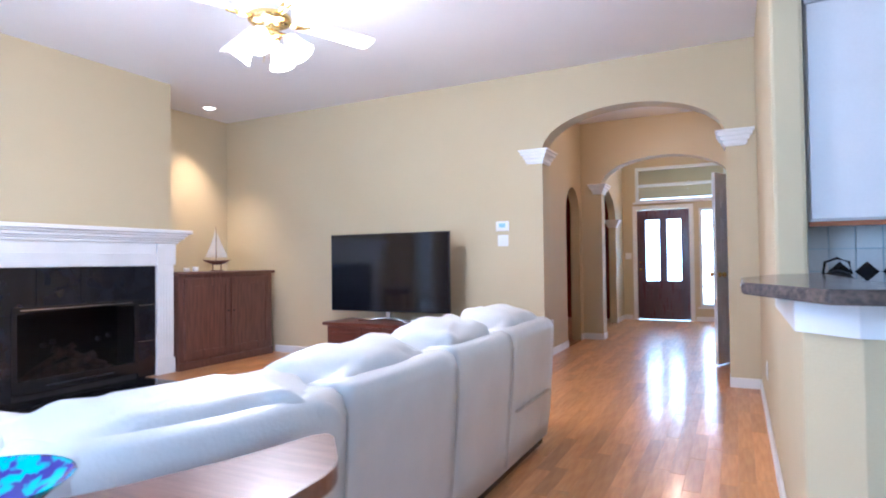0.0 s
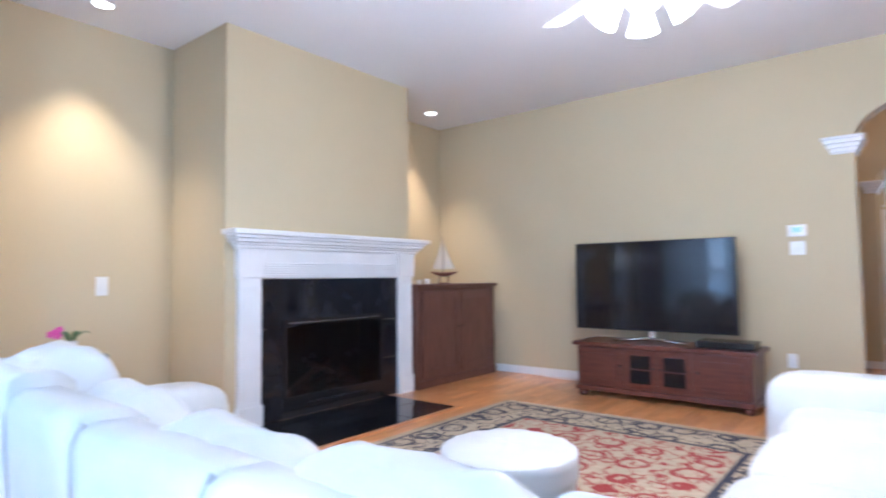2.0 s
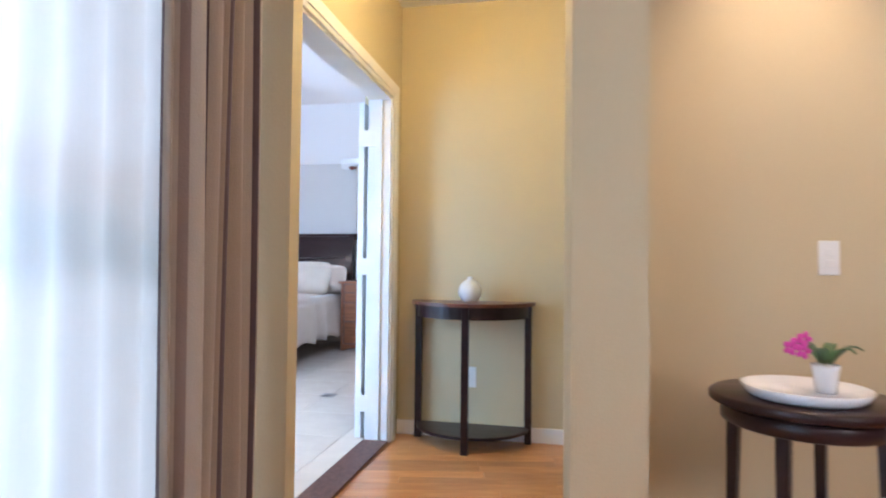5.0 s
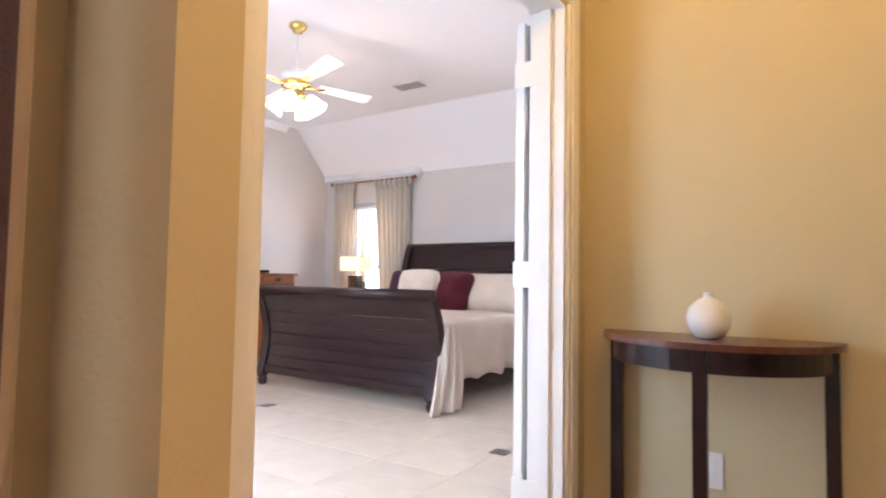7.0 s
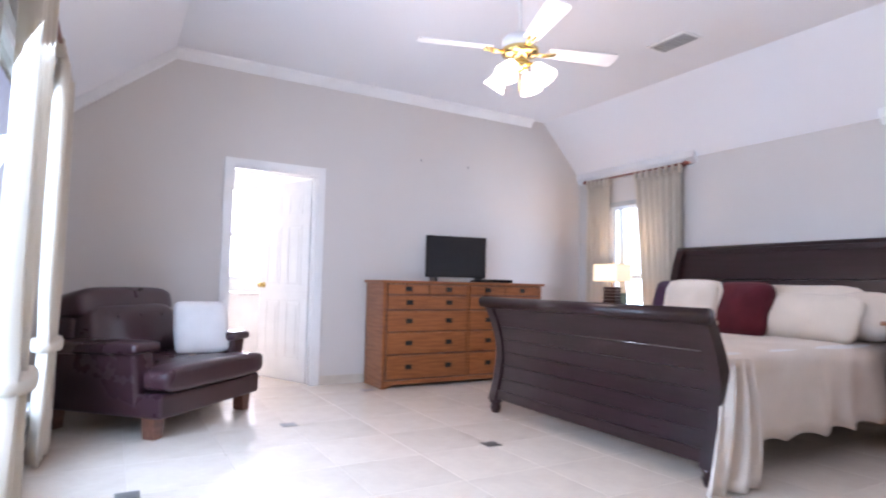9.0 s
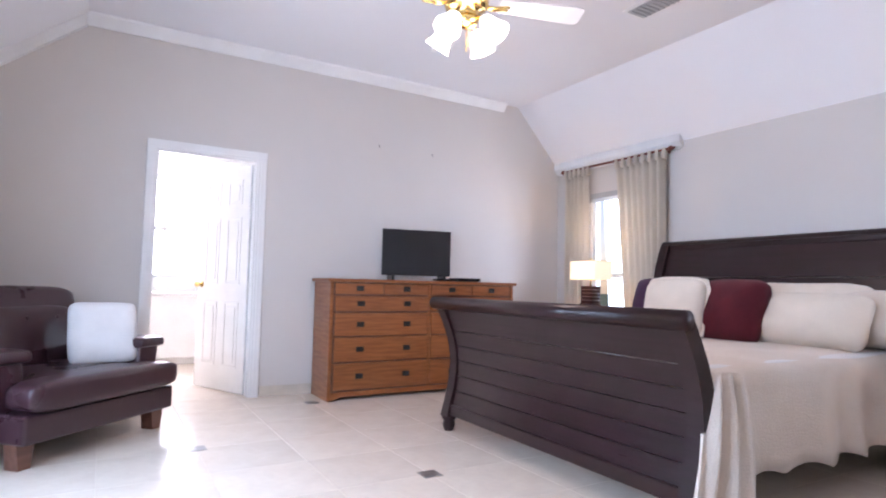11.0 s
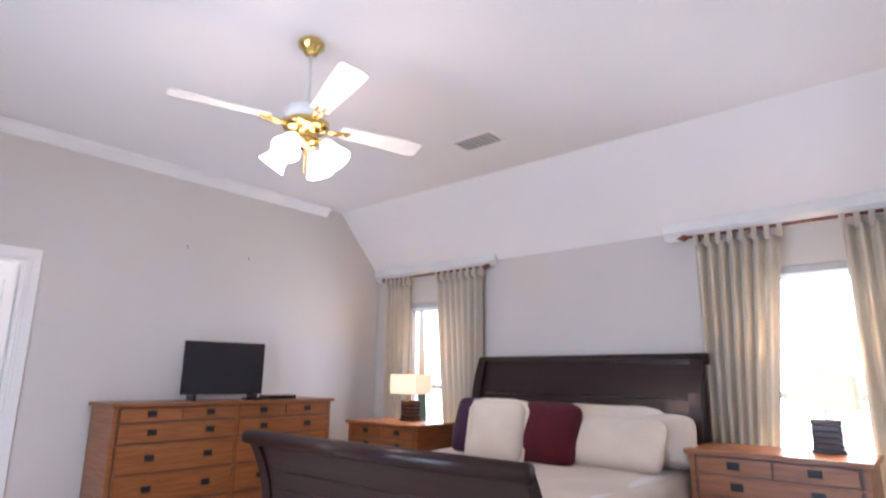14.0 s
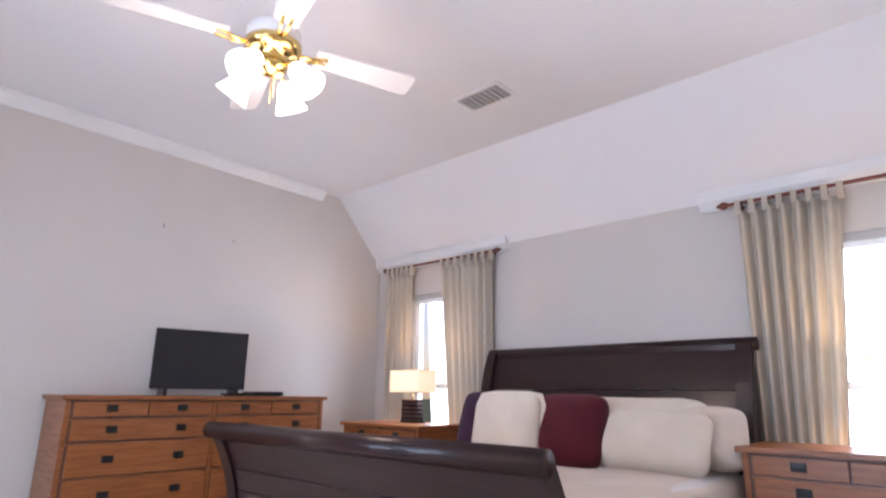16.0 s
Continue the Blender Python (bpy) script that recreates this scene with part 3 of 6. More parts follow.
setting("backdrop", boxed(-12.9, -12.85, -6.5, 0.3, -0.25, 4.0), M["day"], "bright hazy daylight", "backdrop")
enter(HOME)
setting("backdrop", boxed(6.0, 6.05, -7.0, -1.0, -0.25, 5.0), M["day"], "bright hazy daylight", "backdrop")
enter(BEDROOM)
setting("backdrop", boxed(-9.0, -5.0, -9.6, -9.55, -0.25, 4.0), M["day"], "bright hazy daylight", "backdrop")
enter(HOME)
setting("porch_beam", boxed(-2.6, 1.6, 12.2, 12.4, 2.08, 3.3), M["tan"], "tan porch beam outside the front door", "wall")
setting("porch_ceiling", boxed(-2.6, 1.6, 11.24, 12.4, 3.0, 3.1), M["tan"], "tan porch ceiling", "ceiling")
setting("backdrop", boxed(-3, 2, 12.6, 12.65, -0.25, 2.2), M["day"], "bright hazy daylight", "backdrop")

# ---- base boards, casings ----


def base(name, axis, p0, p1, a0, a1, label="white painted baseboard"):
    bm = bm_new()
    if axis == "x":
        box(bm, p0, p1, a0, a1, 0, 0.085, bev=0.004)
    else:
        box(bm, a0, a1, p0, p1, 0, 0.085, bev=0.004)
    setting(name, bm, M["trim"], label, "baseboard")


B = "baseboard"
base(B, "y", YT - 0.015, YT, -5.0, -1.45)
base(B, "y", YT - 0.015, YT, 0.21, 0.435)
base(B, "x", -1.46, -1.445, YT - 0.015, YT + 0.22)
base(B, "x", 0.205, 0.22, YT - 0.015, YT + 0.22)
base(B, "x", 0.435, 0.45, 1.90, YT)
base(B, "x", XR, XR + 0.015, 0.535, 2.0)
base(B, "y", 0.535, 0.55, XR + 0.015, -5.23)
base(B, "x", -5.23, -5.215, 0.315, 0.55)
base(B, "y", 0.30, 0.315, -5.34, -5.215)
enter(ALCOVE)
base(B, "x", XV, XV + 0.015, -0.42, 0.68)
enter(HOME)
base(B, "y", 0.665, 0.68, XV + 0.015, -5.97)
base(B, "x", -1.68, -1.665, YT + 0.22, 7.25)
base(B, "y", 8.085, 8.10, -1.68, -1.385)
base(B, "x", -1.40, -1.385, 8.10, 8.32)
base(B, "y", 11.085, 11.1, -1.62, -1.46)
base(B, "y", 11.085, 11.1, -0.38, 0.42)
base(B, "x", -1.62, -1.605, 10.35, 11.085)
base(B, "x", -1.68, -1.665, 7.95, 8.085)
enter(BEDROOM)
BT = material("travertine_base", (0.62, 0.54, 0.45), 0.3, second=(0.52, 0.45, 0.37), scale=5)
for a0, a1 in ((BX0, -7.47), (-6.52, BX1)):
    setting("baseboard", boxed(a0, a1, BY0, BY0 + 0.012, 0, 0.09, bev=0.003), BT, "travertine baseboard", "baseboard")
setting("baseboard", boxed(BX0, BX0 + 0.012, BY0 + 0.012, BY1, 0, 0.09, bev=0.003), BT, "travertine baseboard", "baseboard")
setting("baseboard", boxed(BX1 - 0.012, BX1, BY0 + 0.012, -0.95, 0, 0.09, bev=0.003), BT, "travertine baseboard", "baseboard")


def casing(name, axis, face, out, a, b, top, w=0.075, label="white moulded door casing"):
    """Three boards round an opening on the wall face; out: +1 or -1 along the axis."""
    bm = bm_new()
    for k, (d0, d1, ww) in enumerate(((0, 0.014, 0), (0.014, 0.022, 0.022))):
        f0, f1 = sorted((face + out * d0, face + out * d1))
        for u0, u1, z0, z1 in ((a - w + ww * 0.2, a - ww, 0, top + ww), (b + ww, b + w - ww * 0.2, 0, top + ww), (a - w + ww * 0.2, b + w - ww * 0.2, top + ww, top + w - ww * 0.2)):
            if axis == "y":
                box(bm, u0, u1, f0, f1, z0, z1, bev=0.003)
            else:
                box(bm, f0, f1, u0, u1, z0, z1, bev=0.003)
    setting(name, bm, M["trim"], label, "trim")


casing("trim", "y", -0.43, 1, -6.77, -5.42, 2.00, 0.085)
casing("trim", "y", -0.56, -1, -6.77, -5.42, 2.00)
casing("trim", "y", BY0, 1, -7.39, -6.60, 2.03)
enter(HOME)
casing("trim", "y", 11.1, -1, -1.37, -0.47, 2.03)
casing("trim", "x", 0.42, -1, 6.45, 7.28, 2.03)
enter(BEDROOM)
bm = bm_new()
box(bm, -6.77, -6.755, -0.56, -0.43, 0, 2.0)
box(bm, -5.435, -5.42, -0.56, -0.43, 0, 2.0)
box(bm, -6.755, -5.435, -0.56, -0.43, 1.985, 2.0)
box(bm, -6.755, -6.743, -0.515, -0.48, 0, 1.985)
box(bm, -5.447, -5.435, -0.515, -0.48, 0, 1.985)
setting("door_jamb", bm, M["trim"], "white painted door jamb with stop", "trim")
bm = bm_new()
box(bm, -7.39, -7.375, BY0 - 0.12, BY0, 0, 2.03)
box(bm, -6.615, -6.60, BY0 - 0.12, BY0, 0, 2.03)
box(bm, -7.375, -6.615, BY0 - 0.12, BY0, 2.015, 2.03)
setting("door_jamb", bm, M["trim"], "white painted door jamb", "trim")
# crown moulding
bm = bm_new()
prism(bm, [(BY0, TOP - 0.09), (BY0 + 0.015, TOP - 0.09), (BY0 + 0.07, TOP - 0.02), (BY0 + 0.07, TOP), (BY0, TOP)], "x", SX0 + 0.2, SX1)
sl = (TOP - EAVE) / (BX1 - SX1)
pr = [(SX1, TOP), (SX1, TOP - 0.10), (BX1, EAVE - 0.10), (BX1, EAVE)]
prism(bm, pr, "y", BY0, BY0 + 0.05)
setting("crown_moulding", bm, M["trim"], "white crown moulding", "trim")
for y0, y1 in ((-5.65, -3.95), (-2.32, -0.50)):
    bm = bm_new()
    prism(bm, [(BX0, EAVE - 0.06), (BX0 + 0.02, EAVE - 0.06), (BX0 + 0.06, EAVE - 0.01), (BX0 + 0.06, EAVE + 0.06), (BX0, EAVE)], "y", y0, y1)
    box(bm, BX0, BX0 + 0.03, y0 + 0.03, y1 - 0.03, EAVE - 0.075, EAVE - 0.06)
    setting("cornice", bm, M["trim"], "white cornice board over the window", "trim")


enter(HOME)


def capital(x0, x1, y0, y1, z, name="capital"):
    """A stepped moulded cap round an arch's spring."""
    bm = bm_new()
    for k, (o, a, b) in enumerate(((0.012, -0.14, -0.125), (0.022, -0.125, -0.09), (0.04, -0.09, -0.055), (0.062, -0.055, -0.02), (0.078, -0.02, 0))):
        box(bm, x0 - o, x1 + o, y0 - o, y1 + o, z + a, z + b, bev=0.005)
    setting(name, bm, M["trim"], "white stepped plaster capital under an arch", "capital")


capital(-1.60, -1.45, YT, YT + 0.22, 2.24)
capital(0.21, 0.36, YT, YT + 0.22, 2.24)
capital(-1.50, -1.40, 8.10, 8.32, 2.18)
capital(0.22, 0.34, 8.10, 8.32, 2.18)
capital(-1.74, -1.62, 10.35, 10.45, 1.82)

# ---- windows ----


def window(name, axis, p, depth, a, b, z0, z1, out, label="white framed sash window", rail=True, cols=1):
    """A framed window set in a wall's hole. out: the side of the wall that is outdoors."""
    w = tagged(new(name), label, "window", kind="structure")
    w.matrix_world = ROOM[0]
    f = 0.05

    def bar(nm, u0, u1, w0, w1, d0=0.03, d1=0.09, mat="frame"):
        lo, hi = sorted((p + out * d0, p + out * d1))
        bmx = boxed(lo, hi, u0, u1, w0, w1, bev=0.003) if axis == "x" else boxed(u0, u1, lo, hi, w0, w1, bev=0.003)
        return part(nm, bmx, M[mat], w)
    bar("window_frame", a, a + f, z0, z1)
    bar("window_frame", b - f, b, z0, z1)
    bar("window_frame", a + f, b - f, z0, z0 + f)
    bar("window_frame", a + f, b - f, z1 - f, z1)
    zm = z0 + (z1 - z0) * 0.48
    if rail:
        bar("window_rail", a + f, b - f, zm - 0.025, zm + 0.025)
    for c in range(1, cols):
        u = a + (b - a) * c / cols
        bar("window_mullion", u - 0.02, u + 0.02, z0 + f, z1 - f)
    g = bar("pane", a + f, b - f, z0 + f, z1 - f, 0.058, 0.064, "glass")
    g.visible_shadow = False
    bar("window_sill", a - 0.04, b + 0.04, z0 - 0.03, z0, -0.05, 0.03, "trim")
    return w


for k, (a, b) in enumerate(((-4.97, -3.35), (-3.15, -1.95), (-1.75, -0.55))):
    window("window_%d" % (k + 1), "y", -0.75, 0.15, a, b, 0.10, 2.35, -1)
enter(BEDROOM)
window("window_4", "x", BX0, 0.14, -5.12, -4.32, 0.32, 2.01, -1)
window("window_5", "x", BX0, 0.14, -1.82, -1.00, 0.32, 2.01, -1)
window("window_6", "x", BX1, 0.14, -4.05, -2.75, 0.30, 2.02, 1)
window("window_7", "x", BX1, 0.14, -2.60, -1.30, 0.30, 2.02, 1)
window("window_8", "y", -8.5, 0.1, -7.7, -6.1, 1.0, 2.3, -1, cols=2)
enter(HOME)
window("window_9", "y", 11.1, 0.14, -0.31, 0.13, 0.26, 2.02, 1, "leaded glass sidelight", False)
window("window_10", "y", 11.1, 0.14, -1.39, 0.15, 2.17, 2.82, 1, "wide transom window over the front door")
enter(BEDROOM)
# dark lift rail of the blinds at the heads of the bed windows
for y0, y1 in ((-5.12, -4.32), (-1.82, -1.00)):
    t = thing("window_blind", "raised grey blind at the window head", "blind", (BX0 - 0.015, (y0 + y1) / 2, 1.99))
    part("head_rail", boxed(-0.012, 0.02, y0 / 2 - y1 / 2, y1 / 2 - y0 / 2, -0.035, 0.018, bev=0.004), M["wedge"], t)
    for k in range(4):
        part("slat", boxed(-0.01, 0.018, y0 / 2 - y1 / 2 + 0.01, y1 / 2 - y0 / 2 - 0.01, -0.046 - 0.010 * k, -0.040 - 0.010 * k), M["frame"], t)

enter(HOME)
# ---- doors ----


def leaf(name, label, w, h, m, mat, panels=True, knob=1, kind="structure", group="", lights=()):
    """A six-panel door leaf, hinged at its own x = 0 and reaching x = w; knob: 0 none."""
    d = tagged(new(name), label, "door", group, kind)
    d.matrix_world = ROOM[0] @ m
    part("slab", wall_holes(bm_new(), "y", -0.017, 0.017, 0, w, 0.012, h, lights), mat, d)
    if panels:
        sw = (w - 0.33) / 2
        for x in (0.11, 0.22 + sw):
            for z0, z1 in ((0.22, 0.80), (0.95, 1.55), (1.66, h - 0.11)):
                for s in (1, -1):
                    bmx = bm_new()
                    y0, y1 = sorted((s * 0.017, s * 0.022))
                    for a0, a1, c0, c1 in ((x, x + sw, z0, z0 + 0.02), (x, x + sw, z1 - 0.02, z1), (x, x + 0.02, z0 + 0.02, z1 - 0.02), (x + sw - 0.02, x + sw, z0 + 0.02, z1 - 0.02)):
                        box(bmx, a0, a1, y0, y1, c0, c1, bev=0.002)
                    box(bmx, x + 0.045, x + sw - 0.045, y0, y1, z0 + 0.045, z1 - 0.045, bev=0.002)
                    part("panel", bmx, mat, d)
    for z in (0.22, h / 2 + 0.02, h - 0.22):
        bmx = boxed(-0.006, 0.028, -0.0205, -0.017, z - 0.05, z + 0.05)
        tube(bmx, [(-0.006, -0.022, z - 0.05), (-0.006, -0.022, z + 0.05)], 0.007)
        part("hinge", bmx, M["trim"] if mat is M["trim"] else M["brass"], d)
    if knob:
        for s in (1, -1):
            bmx = lathe(bm_new(), [(0.03, 0), (0.03, 0.006), (0.012, 0.012), (0.012, 0.03), (0.026, 0.042), (0.028, 0.055), (0.018, 0.066), (0.002, 0.068)], 20)
            bmesh.ops.transform(bmx, matrix=Matrix.Translation((w - 0.065, s * 0.017, 0.95)) @ Matrix.Rotation(radians(-90 * s), 4, "X"), verts=bmx.verts)
            part("knob", bmx, M["brass"], d, "polished brass door knob", True)
    return d


enter(BEDROOM)
leaf("door_1", "white panelled bedroom door swung wide open", 0.58, 1.98, pose(-6.790, -0.622, 0, 0, 0, 177), M["trim"], group="bedroom double doors")
for z in (0.22, 1.01, 1.76):
    part("hinge_plate", boxed(0.036, 0.040, -0.005, 0.11, z - 0.048, z + 0.048, bev=0.001), M["trim"], bpy.data.objects["door_1"], "white painted butt hinge").matrix_local = pose(0, 0, 0, 0, 0, -177)
leaf("door_2", "white panelled bedroom door folded back to the wall", 0.09, 1.98, pose(-5.405, -0.605, 0, 0, 0, 0), M["trim"], False, 0, group="bedroom double doors")
leaf("door_3", "white six-panel bathroom door standing ajar", 0.75, 2.0, pose(-7.372, BY0 - 0.10, 0, 0, 0, -66), M["trim"])
enter(HOME)
leaf("door_4", "white six-panel hall door standing open", 0.80, 2.02, pose(0.40, 7.26, 0, 0, 0, -114), M["trim"])
fd = leaf("door_5", "dark mahogany front door with two leaded lights", 0.90, 2.02, pose(-0.47, 11.15, 0, 0, 0, 180), M["red_wood"], False, 0, lights=[(0.14, 0.38, 0.72, 1.84), (0.51, 0.75, 0.72, 1.84)])
for x in (0.14, 0.51):
    part("glazing", boxed(x, x + 0.24, -0.006, 0.006, 0.72, 1.84), M["frosted"], fd, "pale leaded glass light").visible_shadow = False
    for s in (1, -1):
        bmx = bm_new()
        y0, y1 = sorted((s * 0.017, s * 0.030))
        for a0, a1, c0, c1 in ((x - 0.02, x, 0.70, 1.86), (x + 0.24, x + 0.26, 0.70, 1.86), (x, x + 0.24, 0.70, 0.72), (x, x + 0.24, 1.84, 1.86)):
            box(bmx, a0, a1, y0, y1, c0, c1, bev=0.003)
        part("moulding", bmx, M["red_wood"], fd)
        bmx = bm_new()
        y0, y1 = sorted((s * 0.017, s * 0.024))
        box(bmx, x - 0.01, x + 0.25, y0, y1, 0.16, 0.56, bev=0.006)
        part("panel", bmx, M["red_wood"], fd)
for z, r in ((0.93, 0.026), (1.06, 0.02)):
    bmx = lathe(bm_new(), [(r, 0), (r, 0.01), (r * 0.5, 0.02), (r * 0.9, 0.045), (r * 0.6, 0.058), (0.002, 0.06)], 18)
    bmesh.ops.transform(bmx, matrix=Matrix.Translation((0.84, 0.017, z)) @ Matrix.Rotation(radians(-90), 4, "X"), verts=bmx.verts)
    part("knob", bmx, M["brass"], fd, "polished brass knob", True)
for z in (0.62, 0.98, 1.34, 1.70):
    part("lead_bar", boxed(-0.26, 0.08, 11.135, 11.145, z - 0.012, z + 0.012), M["frame"], bpy.data.objects["window_9"])
enter(BEDROOM)
setting("threshold", boxed(-6.755, -5.435, -0.575, -0.425, 0, 0.016, bev=0.005), M["brown_wood"], "worn wooden threshold strip", "threshold")

# ---- curtains ----


def drape(name, label, mat, axis, p, a, b, z0, z1, folds, amp, group="", pinch=None, header=0.0, seed=1, taper=0.0):
    """A hanging curtain: folds along the wall; taper: share by which the foot narrows, towards a (+) or b (-); pinch: (height, share of width) where a band gathers it."""
    rnd = random.Random(seed)
    nu, nv = folds * 12, 26
    bm = bm_new()
    uvl = bm.loops.layers.uv.new("UVMap")
    ph = [rnd.uniform(-0.5, 0.5) for _ in range(folds + 1)]
    grid = []
    for j in range(nv + 1):
        z = z0 + (z1 - z0) * j / nv
        row = []
        for i in range(nu + 1):
            u = i / nu
            f = u * folds
            k = min(int(f), folds - 1)
            wob = ph[k] * (1 - (f - k)) + ph[k + 1] * (f - k)
            s = math.sin(2 * math.pi * (f + 0.15 * wob * (1 - j / nv)))
            d = amp * s * (0.75 + 0.5 * wob) + 0.010 * math.sin(9 * u + 3.0 * j / nv)
            sc, c = 1.0, 0.5
            if pinch:
                q = math.exp(-((z - pinch[0]) / 0.22) ** 2)
                sc = 1 - (1 - pinch[1]) * q
            uu = c + (u - c) * sc
            fall = min(1, (1 - j / nv) * 1.4)
            uu = uu * (1 - taper * fall) if taper >= 0 else 1 - (1 - uu) * (1 + taper * fall)
            along = a + (b - a) * uu
            row.append(bm.verts.new((p + d, along, z) if axis == "x" else (along, p + d, z)))
        grid.append(row)
    for j in range(nv):
        for i in range(nu):
            fc = bm.faces.new((grid[j][i], grid[j][i + 1], grid[j + 1][i + 1], grid[j + 1][i]))
            fc.smooth = True
            for lp, (di, dj) in zip(fc.loops, ((0, 0), (1, 0), (1, 1), (0, 1))):
                lp[uvl].uv = ((i + di) / nu, (j + dj) / nv)
    t = thing(name, label, "curtain", (0, 0, 0), group=group)
    ob = part("panel", bm, mat, t, "", True)
    so = ob.modifiers.new("thickness", "SOLIDIFY")
    so.thickness = 0.004
    if header:
        n = folds
        for i in range(n + 1):
            al = a + (b - a) * i / n
            bmx = bm_new()
            if axis == "x":
                box(bmx, p - 0.020, p + 0.020, al - 0.018, al + 0.018, z1 - 0.02, z1 + header, bev=0.006)
            else:
                box(bmx, al - 0.018, al + 0.018, p - 0.020, p + 0.020, z1 - 0.02, z1 + header, bev=0.006)
            part("tab", bmx, mat, t)
    if pinch:
        bmx = bm_new()
        c, hw = (a + b) / 2, abs(b - a) / 2 * pinch[1] + 0.01
        if axis == "x":
            lathe(bmx, [(1, -0.03), (1.06, -0.01), (1.06, 0.01), (1, 0.03)], 24)
            bmesh.ops.transform(bmx, matrix=Matrix.Translation((p, c, pinch[0])) @ Matrix.Diagonal((amp * 1.6, hw, 1, 1)), verts=bmx.verts)
        part("tieback", bmx, mat, t, "", True)
    return t


def rod(axis, p, a, b, z, mat, name="curtain_rod", label="thin stained wooden curtain rod with finials", out=0.1):
    t = thing(name, label, "curtain rod")
    bm = tube(bm_new(), [(p, a, z), (p, b, z)] if axis == "x" else [(a, p, z), (b, p, z)], 0.012, 10)
    part("pole", bm, mat, t, "", True)
    for e, s in ((a, -1), (b, 1)):
        bm = lathe(bm_new(), [(0.012, 0), (0.022, 0.012), (0.026, 0.03), (0.016, 0.05), (0.004, 0.075)], 14)
        rot = Matrix.Rotation(radians(-90 * s), 4, "X") if axis == "x" else Matrix.Rotation(radians(90 * s), 4, "Y")
        bmesh.ops.transform(bm, matrix=Matrix.Translation((p, e, z) if axis == "x" else (e, p, z)) @ rot, verts=bm.verts)
        part("finial", bm, mat, t, "turned wooden finial", True)
    for al in (a + 0.06, b - 0.06):
        bm = boxed(min(p, p + out), max(p, p + out), al - 0.012, al + 0.012, z - 0.02, z + 0.02, bev=0.004) if axis == "x" else boxed(al - 0.012, al + 0.012, min(p, p + out), max(p, p + out), z - 0.02, z + 0.02, bev=0.004)
        part("bracket", bm, mat, t)
    return t


G = "cream tab-top bedroom curtains"
rod("x", -10.70, -5.42, -4.04, 2.285, M["rod"], out=-0.095)
rod("x", -10.70, -2.12, -0.72, 2.285, M["rod"], out=-0.095)
drape("curtain", "cream tab-top curtain beside the bed window", M["cream"], "x", -10.70, -5.40, -5.06, 0.04, 2.22, 5, 0.032, G, header=0.08, seed=3)
drape("curtain", "cream tab-top curtain beside the bed window", M["cream"], "x", -10.70, -4.66, -4.08, 0.04, 2.22, 7, 0.038, G, header=0.08, seed=4, taper=-0.22)
drape("curtain", "cream tab-top curtain falling beside the nightstand", M["cream"], "x", -10.70, -2.06, -1.50, 0.04, 2.22, 7, 0.040, G, header=0.08, seed=5, taper=0.28)
drape("curtain", "cream tab-top curtain falling beside the nightstand", M["cream"], "x", -10.70, -1.14, -0.74, 0.04, 2.22, 5, 0.038, G, header=0.08, seed=6)
rod("x", BX1 - 0.10, -4.45, -0.95, 2.20, M["rod"], out=0.095)
drape("curtain", "cream tab-top curtain gathered by a tie near the sill", M["cream"], "x", BX1 - 0.10, -4.40, -3.72, 0.04, 2.14, 6, 0.045, G, pinch=(0.62, 0.6), header=0.08, seed=7)
drape("curtain", "cream tab-top curtain hanging over the bright window", M["cream"], "x", BX1 - 0.10, -3.05, -2.45, 0.04, 2.14, 6, 0.045, G, pinch=(0.62, 0.6), header=0.08, seed=8)
drape("curtain", "cream tab-top curtain hanging over the bright window", M["cream"], "x", BX1 - 0.10, -1.50, -1.0, 0.04, 2.14, 6, 0.045, G, header=0.08, seed=9)
enter(HOME)
# living room window dressing
drape("curtain", "brown and gold striped silk curtain", M["stripe"], "y", -0.645, -5.12, -4.66, 0.02, 2.42, 5, 0.035, seed=10)
for k, (a, b) in enumerate(((-4.74, -3.90), (-3.62, -3.00), (-2.92, -2.30))):
    drape("sheer_curtain", "white sheer curtain over the bright window", M["sheer"], "y", -0.69, a, b, 0.06, 2.40, 7, 0.018, "living room sheers", seed=11 + k)
rod("y", -0.64, -5.12, -0.4, 2.46, M["rod"], out=-0.11)
t = thing("valance", "rust damask swag valance over the curtain", "valance")
bm = bm_new()
prism(bm, [(-5.06, 2.62), (-4.30, 2.62), (-4.30, 2.30), (-4.45, 2.22), (-4.75, 2.18), (-4.92, 2.05), (-5.04, 1.97), (-5.06, 2.0)], "y", -0.57, -0.51)
bmesh.ops.bevel(bm, geom=bm.edges[:], offset=0.012, segments=2, affect="EDGES")
part("swag", bm, M["valance"], t)
for k in range(4):
    part("pleat", tube(bm_new(), [(-5.03 + 0.055 * k, -0.505, 2.6), (-5.03 + 0.05 * k, -0.495, 2.3), (-5.035 + 0.05 * k, -0.505, 2.05 + 0.03 * k)], [0.012, 0.02, 0.012]), M["valance"], t, "", True)

